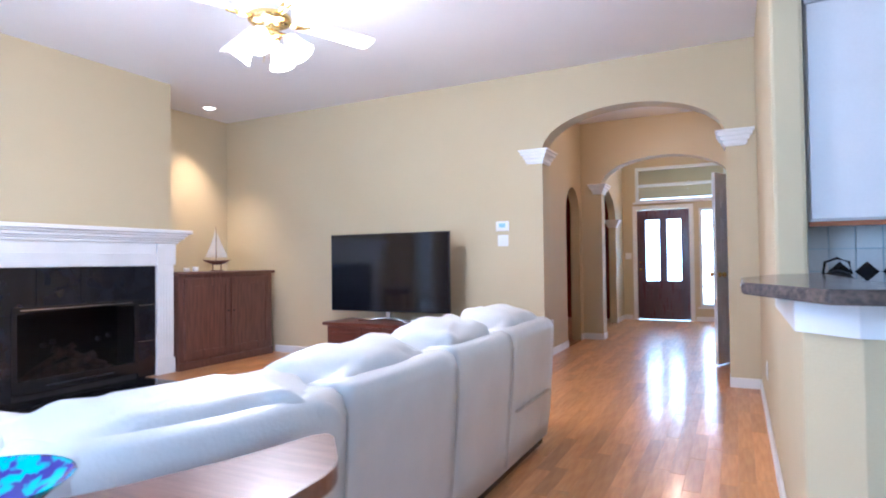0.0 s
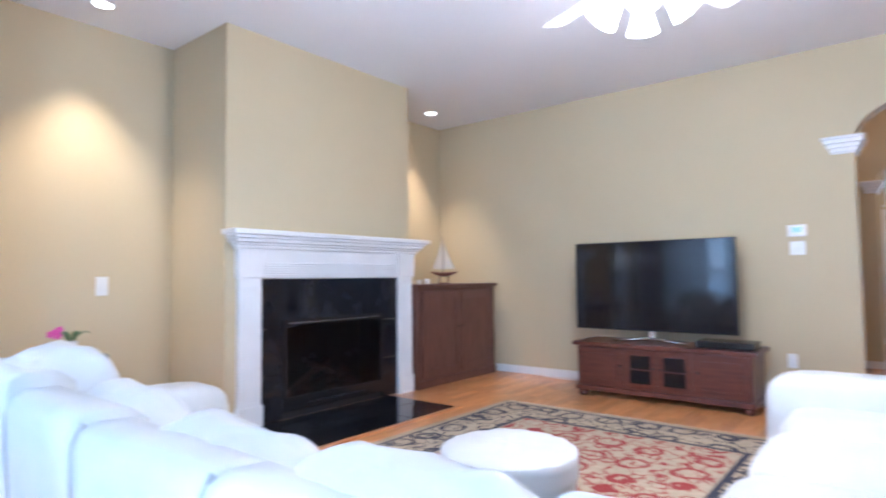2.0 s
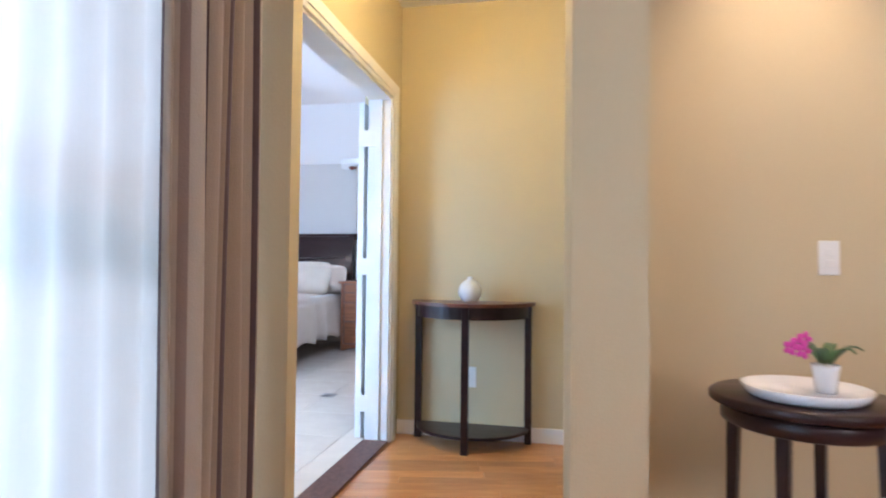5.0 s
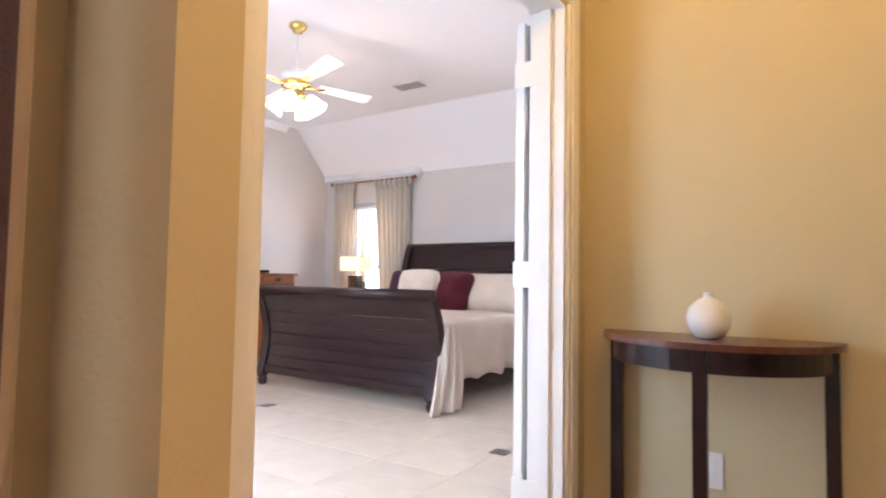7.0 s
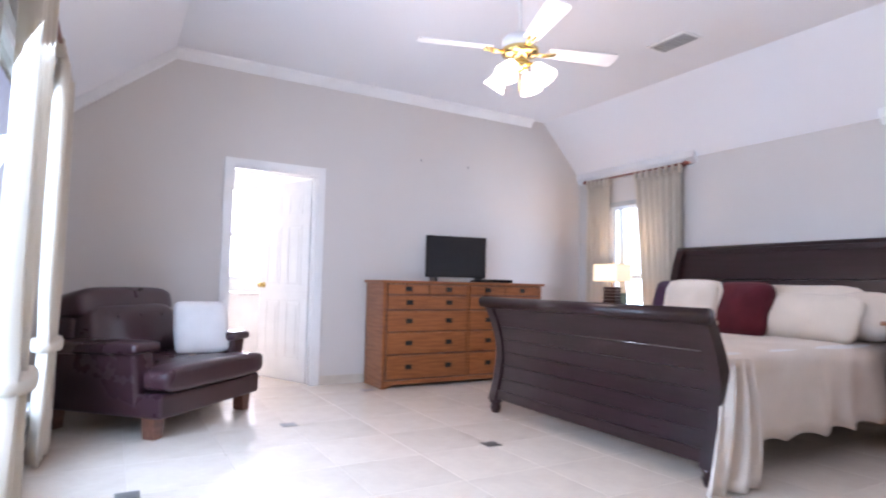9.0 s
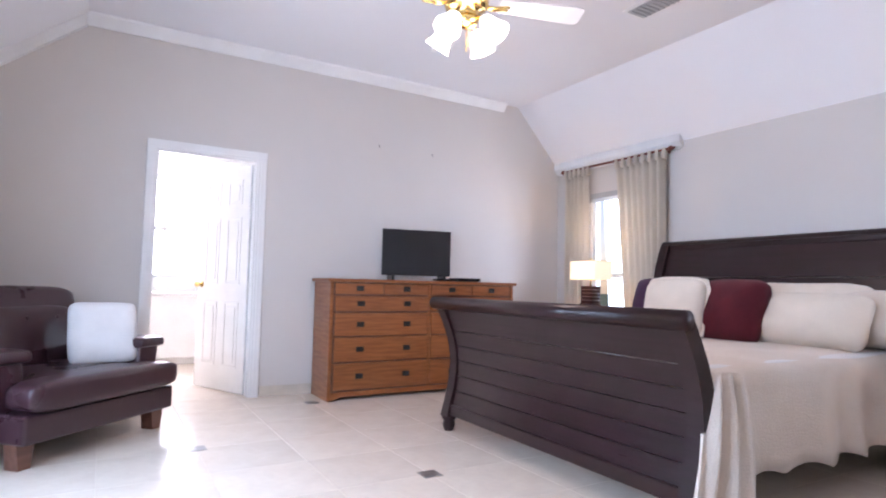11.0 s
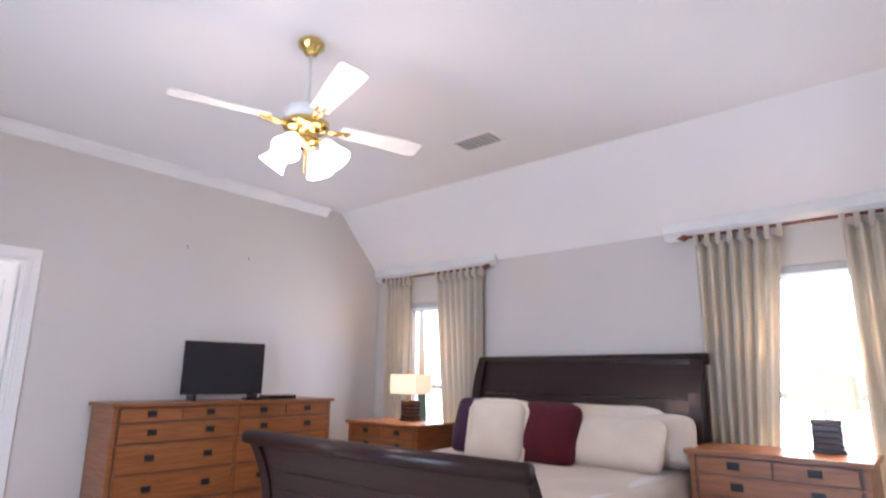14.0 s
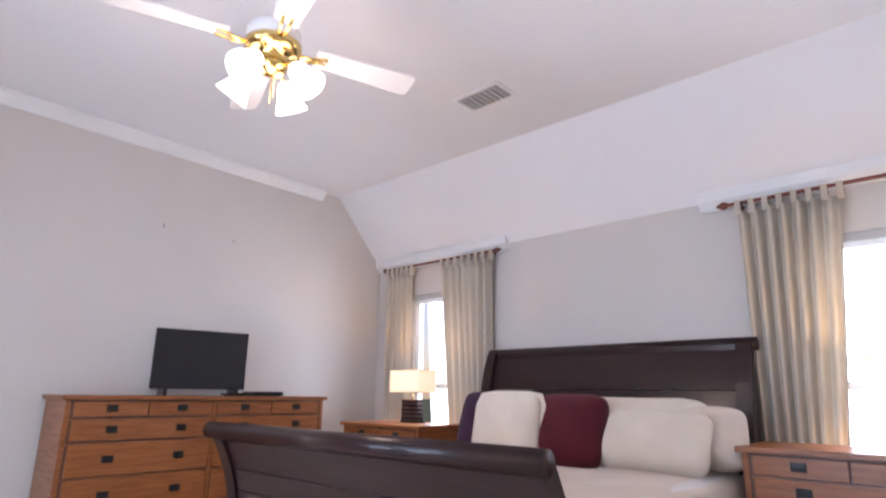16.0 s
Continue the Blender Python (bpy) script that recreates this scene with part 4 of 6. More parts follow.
# ---- ceiling fans, lights ----


def ceiling_fan(loc, drop, turn, label, group):
    """Hub at loc, hung by drop metres from the ceiling, four white blades and four lit glass shades."""
    f = thing("ceiling_fan", label, "ceiling fan", loc, turn, group)
    part("canopy", lathe(bm_new(), [(0.058, drop), (0.072, drop - 0.015), (0.070, drop - 0.035), (0.045, drop - 0.055), (0.036, drop - 0.075), (0.016, drop - 0.085)], 24), M["brass"], f, "polished brass canopy", True)
    part("downrod", tube(bm_new(), [(0, 0, drop - 0.07), (0, 0, 0.06)], 0.011, 12), M["trim"], f, "slim rod", True)
    part("motor", lathe(bm_new(), [(0.03, 0.085), (0.095, 0.075), (0.118, 0.05), (0.12, 0.01), (0.11, -0.005)], 28), M["trim"], f, "white motor housing", True)
    part("trim_ring", lathe(bm_new(), [(0.11, -0.004), (0.122, -0.012), (0.118, -0.04), (0.09, -0.055), (0.06, -0.06), (0.055, -0.10), (0.07, -0.115), (0.05, -0.14), (0.015, -0.155)], 28), M["brass"], f, "polished brass fitting", True)
    for k in range(4):
        a = Matrix.Rotation(radians(90 * k), 4, "Z")
        bm = bm_new()
        pts = [(0.19, -0.048), (0.62, -0.072), (0.655, -0.066), (0.668, -0.05), (0.668, 0.05), (0.655, 0.066), (0.62, 0.072), (0.19, 0.048)]
        prism(bm, pts, "z", -0.003, 0.003)
        bmesh.ops.transform(bm, matrix=a @ Matrix.Translation((0, 0, -0.01)) @ Matrix.Rotation(radians(-12), 4, "X"), verts=bm.verts)
        part("blade", bm, M["trim"], f, "white fan blade")
        bm = bm_new()
        tube(bm, [(0.10, 0, -0.025), (0.16, 0.014, -0.03), (0.24, 0.02, -0.016)], 0.008)
        tube(bm, [(0.10, 0, -0.025), (0.16, -0.014, -0.03), (0.24, -0.02, -0.020)], 0.008)
        bmesh.ops.transform(bm, matrix=a, verts=bm.verts)
        part("blade_iron", bm, M["brass"], f, "brass blade bracket", True)
        b = Matrix.Rotation(radians(90 * k + 45), 4, "Z")
        bm = tube(bm_new(), [(0.045, 0, -0.10), (0.085, 0, -0.115), (0.11, 0, -0.135)], 0.009)
        bmesh.ops.transform(bm, matrix=b, verts=bm.verts)
        arm = part("lamp_arm", bm, M["brass"], f, "", True)
        bm = lathe(bm_new(), [(0.024, 0.0), (0.038, -0.02), (0.046, -0.05), (0.058, -0.09), (0.074, -0.128), (0.070, -0.129), (0.053, -0.09), (0.02, -0.03)], 24)
        bmesh.ops.transform(bm, matrix=b @ Matrix.Translation((0.11, 0, -0.128)) @ Matrix.Rotation(radians(-38), 4, "Y"), verts=bm.verts)
        sh = part("glass_shade", bm, M["globe"], arm, "lit white tulip glass shade", True)
        sh.visible_shadow = False
    for s in (-1, 1):
        part("pull_chain", tube(bm_new(), [(0.03 * s, 0.01, -0.15), (0.03 * s, 0.01, -0.27)], 0.0022, 6), M["brass"], f)
    return f


FG = "white and brass ceiling fans"
ceiling_fan((-2.04, 2.31, 2.52), 0.51, 66, "white four-blade ceiling fan with lit tulip shades", FG)
enter(BEDROOM)
ceiling_fan((-7.91, -3.127, 2.53), 0.47, 72, "white four-blade ceiling fan on a brass downrod", FG)
enter(HOME)
for y in (1.30, 4.84):
    c = thing("recessed_light", "lit round recessed ceiling light", "ceiling light", (-5.43, y, H), group="recessed can lights")
    bm = bm_new()
    lathe(bm, [(0.085, 0.0), (0.085, -0.006), (0.066, -0.006), (0.062, 0.0)], 28)
    part("trim_ring", bm, M["trim"], c, "", True)
    part("lens", lathe(bm_new(), [(0.062, -0.001), (0.062, -0.004), (0.001, -0.004)], 24), M["can"], c, "glowing lens", True).visible_shadow = False
# assumed fixture above the view, added to go with the vestibule point lamp
v = thing("assumed_vestibule_light", "assumed small brass ceiling light with glass shade, out of view", "ceiling light", (-5.64, 0.14, 2.62))
part("base_plate", lathe(bm_new(), [(0.075, 0), (0.075, -0.012), (0.05, -0.03), (0.02, -0.04), (0.018, -0.06)], 24), M["brass"], v, "", True)
part("glass_shade", lathe(bm_new(), [(0.03, -0.05), (0.06, -0.07), (0.075, -0.10), (0.06, -0.13), (0.02, -0.145), (0.002, -0.147)], 24), M["globe"], v, "lit glass bowl", True).visible_shadow = False
enter(BEDROOM)
a = thing("air_vent", "grey slatted ceiling air vent", "air vent", (-9.545, -3.243, TOP))
part("frame", boxed(-0.11, 0.11, -0.19, 0.19, -0.010, 0.0, bev=0.003), M["trim"], a)
for k in range(8):
    bm = boxed(-0.075 + 0.0, 0.075, -0.004, 0.004, -0.024, -0.009)
    bmesh.ops.transform(bm, matrix=Matrix.Translation((0, -0.14 + 0.04 * k, 0)) @ Matrix.Rotation(radians(25), 4, "X"), verts=bm.verts)
    part("slat", bm, M["wedge"], a)
part("grille_back", boxed(-0.085, 0.085, -0.165, 0.165, -0.012, -0.0098), M["wedge"], a)


enter(HOME)
# ---- sectional sofa ----
def sweep(bm, path, prof, closed=True):
    """Pushes a profile of (inward, height) along a path of (point, inward direction)."""
    rings = [[bm.verts.new((p[0] + n[0] * d, p[1] + n[1] * d, z)) for d, z in prof] for p, n in path]
    for a, b in zip(rings, rings[1:]):
        for k in range(len(prof)):
            j = (k + 1) % len(prof)
            bm.faces.new((a[k], a[j], b[j], b[k]))
    bm.faces.new(rings[0][::-1])
    bm.faces.new(rings[-1])
    return bm


SA, SB, SC = 3.33, -4.04, 0.75
SXE, SYE = -0.73, 0.30
cx, cy = SXE - SC, SYE + SC


def sofa_at(s):
    """Point and inward direction at s metres along the sofa's back."""
    l1, l2 = SA - cy, SC * math.pi / 2
    if s <= l1:
        return (SXE, SA - s), (-1, 0)
    if s <= l1 + l2:
        a = (s - l1) / SC
        return (cx + SC * math.cos(a), cy - SC * math.sin(a)), (-math.cos(a), math.sin(a))
    return (cx - (s - l1 - l2), SYE), (0, 1)


SL = (SA - cy) + SC * math.pi / 2 + (cx - SB)
sofa = thing("sectional_sofa", "white leather curved sectional sofa with loose cushions", "sofa")


def run(s0, s1, n):
    return [sofa_at(s0 + (s1 - s0) * i / n) for i in range(n + 1)]


cuts = [0.0, 0.72, 1.36, 2.10, 2.95, 3.55, 4.20, 4.85, 5.42, SL]
drop = [-0.03, -0.025, -0.02, -0.015, 0.0, 0.015, 0.015, -0.01, -0.06]
for a, b, dz in zip(cuts, cuts[1:], drop):
    prof = [(0.05, 0.06), (0.028, 0.20), (0.0, 0.55), (-0.004, 0.68), (0.012, 0.725), (0.05, 0.745), (0.15, 0.74), (0.20, 0.70), (0.22, 0.40), (0.22, 0.06)]
    prof = [(d, z - dz if z > 0.5 else z) for d, z in prof]
    part("back_panel", sweep(bm_new(), run(a + 0.004, b - 0.004, 10), prof), M["leather"], sofa, "", True)
    part("piping", sweep(bm_new(), run(a - 0.003, a + 0.004, 1), [(0.04, 0.08), (-0.006, 0.55), (-0.008, 0.68), (0.02, 0.735), (0.06, 0.70), (0.06, 0.08)]), M["seam"], sofa) if a > 0 else None
part("plinth", sweep(bm_new(), run(0.03, SL - 0.03, 40), [(0.07, 0.012), (0.07, 0.07), (0.86, 0.07), (0.86, 0.012)]), M["black_gloss"], sofa)
part("seat_base", sweep(bm_new(), run(0.02, SL - 0.02, 40), [(0.2, 0.07), (0.2, 0.27), (0.86, 0.27), (0.88, 0.24), (0.88, 0.07)]), M["leather"], sofa, "", True)
rs = random.Random(5)
low = [-0.01, -0.02, -0.045, -0.07, -0.095, -0.125, -0.12, -0.105, -0.03]
for k, (a, b) in enumerate(zip(cuts, cuts[1:])):
    (px, py), (nx, ny) = sofa_at((a + b) / 2)
    ang = math.atan2(ny, nx)
    w = (b - a) / 2
    inner = w * (0.72 if 2.06 < (a + b) / 2 < 3.5 else 0.98)
    m = Matrix.Translation((px + nx * 0.24, py + ny * 0.24, 0.645 + low[k] + rs.uniform(-0.01, 0.015))) @ Matrix.Rotation(ang, 4, "Z") @ Matrix.Rotation(radians(-14), 4, "Y")
    part("back_cushion", puff(bm_new(), 0.17, w * 1.01, 0.225, m, 0.30, 0.68, 72, 0.085, k * 3.1), M["leather"], sofa, "soft creased back cushion", True)
    m = Matrix.Translation((px + nx * 0.56, py + ny * 0.56, 0.36)) @ Matrix.Rotation(ang, 4, "Z")
    part("seat_cushion", puff(bm_new(), 0.345, inner, 0.105, m, 0.35, 0.5, 32, 0.02, k * 2.7), M["leather"], sofa, "", True)
for y in (SA - 0.12,):
    m = Matrix.Translation((SXE - 0.52, y, 0.335))
    part("armrest", puff(bm_new(), 0.50, 0.14, 0.275, m, 0.3, 0.35, 32, 0.012, 8), M["leather"], sofa, "", True)
m = Matrix.Translation((SB + 0.13, SYE + 0.54, 0.335))
part("armrest", puff(bm_new(), 0.14, 0.48, 0.275, m, 0.3, 0.35, 32, 0.012, 9), M["leather"], sofa, "", True)
part("recliner_flap", boxed(SXE - 0.012, SXE + 0.006, 2.66, 3.24, 0.35, 0.357), M["seam"], sofa)

# ---- living room things ----
# fireplace
fp = thing("fireplace", "black marble fireplace with a white fluted mantel", "fireplace", (XB, 3.04, 0))
for y0, y1, z0, z1 in ((-0.75, -0.375, 0.005, 0.36), (-0.75, -0.375, 0.364, 0.72), (-0.75, -0.375, 0.724, 1.11), (0.375, 0.75, 0.005, 0.36), (0.375, 0.75, 0.364, 0.72), (0.375, 0.75, 0.724, 1.11), (-0.371, -0.002, 0.78, 1.11), (0.002, 0.371, 0.78, 1.11)):
    if y0 < -0.5:
        y1 = -0.56 if z1 < 0.78 else y1
    if y1 > 0.5:
        y0 = 0.56 if z1 < 0.78 else y0
    part("marble_slab", boxed(0.001, 0.022, y0, y1, z0, z1, bev=0.002), M["black_marble"], fp)
for x0, x1, y0, y1, z0, z1 in ((-0.32, -0.30, -0.56, 0.56, 0.0, 0.80), (-0.30, 0.0, -0.58, -0.56, 0.0, 0.80), (-0.30, 0.0, 0.56, 0.58, 0.0, 0.80), (-0.30, 0.0, -0.56, 0.56, 0.76, 0.80), (-0.30, 0.0, -0.56, 0.56, 0.0, 0.06)):
    part("firebox_panel", boxed(x0, x1, y0, y1, z0, z1), M["soot"], fp, "sooty dark firebrick panel")
part("fire_glass", boxed(0.008, 0.012, -0.52, 0.52, 0.17, 0.74), M["fire_glass"], fp, "smoked glass fire screen")
part("glass_strip", boxed(0.03, 0.034, -0.50, 0.50, 0.752, 0.760), M["chrome"], fp)
bm = bm_new()
for a0, a1, c0, c1 in ((-0.56, 0.56, 0.74, 0.785), (-0.56, 0.56, 0.06, 0.17), (-0.565, -0.52, 0.17, 0.74), (0.52, 0.565, 0.17, 0.74)):
    box(bm, 0.0, 0.03, a0, a1, c0, c1, bev=0.003)
part("fire_frame", bm, M["black_gloss"], fp, "black metal fire surround")
part("vent_bar", boxed(0.028, 0.036, -0.30, 0.30, 0.10, 0.11), M["iron"], fp)
for k, (y, z, r, a) in enumerate(((-0.2, 0.13, 0.05, 8), (0.14, 0.13, 0.055, -6), (-0.02, 0.21, 0.045, 15), (0.10, 0.27, 0.035, -25), (-0.18, 0.26, 0.032, 30))):
    bm = tube(bm_new(), [(-0.16, y - 0.26, z), (-0.15, y - 0.1, z + 0.012), (-0.155, y + 0.1, z), (-0.15, y + 0.26, z + 0.01)], [r * 0.9, r, r * 1.02, r * 0.85], 12)
    bmesh.ops.transform(bm, matrix=Matrix.Translation((-0.15, y, z)) @ Matrix.Rotation(radians(a), 4, "X") @ Matrix.Translation((0.15, -y, -z)), verts=bm.verts)
    part("log", bm, M["log"], fp, "grey-brown ceramic log", True)
for k, y in enumerate((0.20, 0.30, -0.28, -0.2)):
    part("damper_knob", lathe(bm_new(), [(0.012, 0), (0.022, 0.012), (0.022, 0.03), (0.008, 0.04)], 14, (-0.05, y, 0.42 + 0.02 * (k % 2))), M["iron"], fp, "", True)
for s in (-1, 1):
    c = s * 0.855
    bm = boxed(0.0, 0.055, c - 0.105, c + 0.105, 0.0, 0.16, bev=0.004)
    box(bm, 0.0, 0.042, c - 0.095, c + 0.095, 0.16, 1.12, bev=0.003)
    pil = part("pilaster", bm, M["trim"], fp, "white fluted pilaster")
    for k in range(5):
        part("flute", boxed(0.042, 0.048, c - 0.078 + 0.034 * k, c - 0.058 + 0.034 * k, 0.20, 1.06, bev=0.003), M["trim"], pil)
    part("block", boxed(0.0, 0.06, c - 0.11, c + 0.11, 1.12, 1.34, bev=0.005), M["trim"], fp)
bm = boxed(0.0, 0.045, -0.745, 0.745, 1.115, 1.34, bev=0.004)
fr = part("frieze", bm, M["trim"], fp, "white reeded frieze")
for k in range(6):
    part("reed", boxed(0.045, 0.053, -0.74, 0.74, 1.135 + 0.018 * k, 1.147 + 0.018 * k, bev=0.003), M["trim"], fr)
bm = bm_new()
for o, z0, z1 in ((0.075, 1.34, 1.365), (0.095, 1.365, 1.385), (0.125, 1.385, 1.415), (0.150, 1.415, 1.44)):
    box(bm, 0.0, o, -0.93 - o * 0.75, 0.93 + o * 0.75, z0, z1, bev=0.006)
box(bm, 0.0, 0.185, -1.075, 1.075, 1.44, 1.478, bev=0.006)
part("mantel_shelf", bm, M["trim"], fp, "white stepped mantel shelf")
hearth = thing("hearth", "polished black marble hearth set in the floor", "hearth", kind="structure")
for i in range(3):
    for j in range(2):
        part("marble_slab", boxed(-5.0 + 0.40 * j, -4.604 + 0.40 * j, 2.08 + 0.528 * i, 2.604 + 0.528 * i, -0.01, 0.008, bev=0.002), M["black_marble"], hearth)
part("border", boxed(-4.20, -4.155, 2.04, 3.70, -0.01, 0.010, bev=0.003), M["plank"], hearth)

# corner cabinet beside the fireplace
cab = thing("storage_cabinet", "brown wooden two-door cabinet beside the fireplace", "cabinet", (-4.94, 4.70, 0))
part("body", boxed(-0.50, -0.012, -0.68, 0.68, 0.07, 1.005, bev=0.004), M["brown_wood"], cab)
part("top", boxed(-0.52, 0.02, -0.71, 0.71, 1.005, 1.04, bev=0.008), M["brown_wood"], cab)
part("plinth", boxed(-0.50, 0.0, -0.685, 0.685, 0.0, 0.08, bev=0.005), M["brown_wood"], cab)
for s in (-1, 1):
    y0, y1 = sorted((s * 0.008, s * 0.62))
    d = part("door", boxed(-0.012, 0.006, y0, y1, 0.11, 0.97, bev=0.004), M["brown_wood"], cab)
    bm = bm_new()
    for a0, a1, c0, c1 in ((y0, y0 + 0.07, 0.11, 0.97), (y1 - 0.07, y1, 0.11, 0.97), (y0 + 0.07, y1 - 0.07, 0.11, 0.19), (y0 + 0.07, y1 - 0.07, 0.89, 0.97)):
        box(bm, 0.006, 0.016, a0, a1, c0, c1, bev=0.003)
    part("door_frame", bm, M["brown_wood"], d)
    part("knob", lathe(bm_new(), [(0.006, 0), (0.013, 0.006), (0.012, 0.016), (0.002, 0.02)], 12, (0.02, s * 0.04, 0.58)), M["iron"], d, "small dark knob", True)
# model boat
bt = thing("model_sailboat", "wooden model sailboat with cream sails on a stand", "ornament", (-5.15, 4.70, 1.04), 48)
bm = bm_new()
n = 12
rows = []
for i in range(n + 1):
    u = -1 + 2 * i / n
    w = 0.042 * (1 - abs(u) ** 2.4) + 0.001
    rows.append([bm.verts.new((0.16 * u, w * math.cos(a), 0.125 + 0.012 * u * u + (0 if a in (0, math.pi) else 0.05 * (1 - u * u) * math.sin(a)))) for a in (0, -math.pi * 0.25, -math.pi * 0.5, -math.pi * 0.75, -math.pi)])
for a, b in zip(rows, rows[1:]):
    for k in range(4):
        bm.faces.new((a[k], a[k + 1], b[k + 1], b[k]))
    bm.faces.new((a[4], a[0], b[0], b[4]))
part("hull", bm, M["cherry"], bt, "dark varnished hull", True)
bm = boxed(-0.07, 0.07, -0.03, 0.03, 0.0, 0.012, bev=0.003)
for s in (-0.045, 0.045):
    box(bm, s - 0.006, s + 0.006, -0.022, 0.022, 0.012, 0.09, bev=0.002)
part("stand", bm, M["cherry"], bt)
part("mast", tube(bm_new(), [(-0.01, 0, 0.10), (-0.01, 0, 0.52)], [0.004, 0.0025], 8), M["brown_wood"], bt, "", True)
for pts in ([(-0.014, 0.16), (-0.125, 0.165), (-0.06, 0.32), (-0.014, 0.50)], [(0.0, 0.16), (0.12, 0.165), (0.05, 0.32), (0.0, 0.46)]):
    part("sail", prism(bm_new(), pts, "y", -0.0015, 0.0015), M["sail"], bt, "cream canvas sail")
for k, (y, h) in enumerate(((4.36, 0.055), (4.28, 0.045))):
    cnd = thing("candle", "small white candle in a glass cup", "candle", (-5.10 - 0.05 * k, y, 1.04), group="small white candles")
    part("cup", lathe(bm_new(), [(0.022, 0), (0.03, 0.01), (0.032, h), (0.028, h), (0.026, 0.012)], 16), M["ceramic"], cnd, "", True)

# television and its stand
st = thing("tv_stand", "cherry wood television stand with glazed middle doors", "tv stand", (-2.86, 5.0, 0))
part("top", boxed(-0.78, 0.78, -0.26, 0.26, 0.465, 0.50, bev=0.008), M["cherry"], st)
part("body", boxed(-0.74, 0.74, -0.225, 0.24, 0.09, 0.465, bev=0.004), M["cherry"], st)
part("plinth", boxed(-0.76, 0.76, -0.245, 0.24, 0.055, 0.10, bev=0.008), M["cherry"], st)
for x in (-0.70, 0.70):
    for y in (-0.19, 0.19):
        part("foot", lathe(bm_new(), [(0.03, 0.0), (0.045, 0.012), (0.048, 0.035), (0.035, 0.056)], 16, (x, y, 0)), M["cherry"], st, "bun foot", True)
for k, (x0, x1) in enumerate(((-0.715, -0.305), (-0.285, -0.008), (0.008, 0.285), (0.305, 0.715))):
    d = part("door", boxed(x0, x1, -0.240, -0.225, 0.115, 0.45, bev=0.003), M["cherry"], st)
    if k in (1, 2):
        part("glass", boxed(x0 + 0.05, x1 - 0.05, -0.2435, -0.240, 0.16, 0.405), M["screen"], d, "dark glass")
        for a0, a1, c0, c1 in ((x0, x1, 0.28, 0.29),):
            part("glazing_bar", boxed(x0 + 0.05, x1 - 0.05, -0.247, -0.2436, 0.278, 0.288), M["cherry"], d)
    else:
        part("panel", boxed(x0 + 0.05, x1 - 0.05, -0.248, -0.240, 0.165, 0.40, bev=0.006), M["cherry"], d)
    part("knob", lathe(bm_new(), [(0.007, 0), (0.014, 0.01), (0.01, 0.02)], 12, ((x1 - 0.025) if k in (0, 1) else (x0 + 0.025), -0.245, 0.29)), M["iron"], d, "", True)
tv = thing("television", "large black flat television on a chrome foot", "television", (-2.985, 5.0, 0.50))
part("bezel", boxed(-0.725, 0.725, -0.008, 0.025, 0.10, 0.925, bev=0.004), M["iron"], tv, "thin dark metal edge")
part("screen", boxed(-0.717, 0.717, -0.0105, -0.008, 0.110, 0.918), M["screen"], tv, "glossy dark screen")
part("back", boxed(-0.5, 0.5, 0.025, 0.05, 0.2, 0.8, bev=0.01), M["black_gloss"], tv)
part("neck", boxed(-0.03, 0.03, 0.0, 0.03, 0.02, 0.2, bev=0.005), M["chrome"], tv)
for a in (-155, -25, 155, 25):
    c, s = math.cos(radians(a)), math.sin(radians(a))
    r = 0.36 if a < 0 else 0.2
    part("foot", tube(bm_new(), [(0, 0.01, 0.035), (c * r * 0.5, 0.01 + s * r * 0.45, 0.022), (c * r, 0.01 + s * r * 0.5, 0.008)], [0.016, 0.011, 0.007], 10), M["chrome"], tv, "slender chrome foot", True)
mp = thing("media_player", "slim black media player on the stand", "media player", (-2.33, 4.93, 0.50))
part("case", boxed(-0.22, 0.22, -0.13, 0.13, 0.006, 0.06, bev=0.006), M["black_gloss"], mp)
part("display", boxed(-0.04, 0.04, -0.132, -0.130, 0.025, 0.04), M["screen"], mp)
for x in (-0.18, 0.18):
    part("foot", boxed(x - 0.015, x + 0.015, -0.1, 0.1, 0, 0.007), M["iron"], mp)

# rug and ottoman
rugm = material("rug_wool", (0.50, 0.40, 0.27), 0.95, second=(0.42, 0.33, 0.22), scale=30, bump=0.5, bump_scale=250, fine=0.12)
n_, l_ = rugm.node_tree.nodes, rugm.node_tree.links


def maths(op, a, b=None):
    q = n_.new("ShaderNodeMath")
    q.operation = op
    for k, v in enumerate((a, b)):
        if v is None:
            continue
        if isinstance(v, (int, float)):
            q.inputs[k].default_value = v
        else:
            l_.new(v, q.inputs[k])
    return q.outputs[0]


tc = n_.new("ShaderNodeTexCoord")
sp = n_.new("ShaderNodeSeparateXYZ")
l_.new(tc.outputs["Object"], sp.inputs[0])
ex = maths("SUBTRACT", 1.24, maths("ABSOLUTE", sp.outputs[0]))
ey = maths("SUBTRACT", 1.62, maths("ABSOLUTE", sp.outputs[1]))
edge = maths("MINIMUM", ex, ey)
vor = n_.new("ShaderNodeTexVoronoi")
vor.inputs["Scale"].default_value, vor.inputs["Randomness"].default_value = 3.6, 0.35
l_.new(tc.outputs["Object"], vor.inputs["Vector"])
wob = n_.new("ShaderNodeTexNoise")
wob.inputs["Scale"].default_value = 9
l_.new(tc.outputs["Object"], wob.inputs["Vector"])
ring = maths("ABSOLUTE", maths("SUBTRACT", maths("ADD", vor.outputs["Distance"], maths("MULTIPLY", wob.outputs["Fac"], 0.25)), 0.44))
vine = maths("LESS_THAN", ring, 0.045)
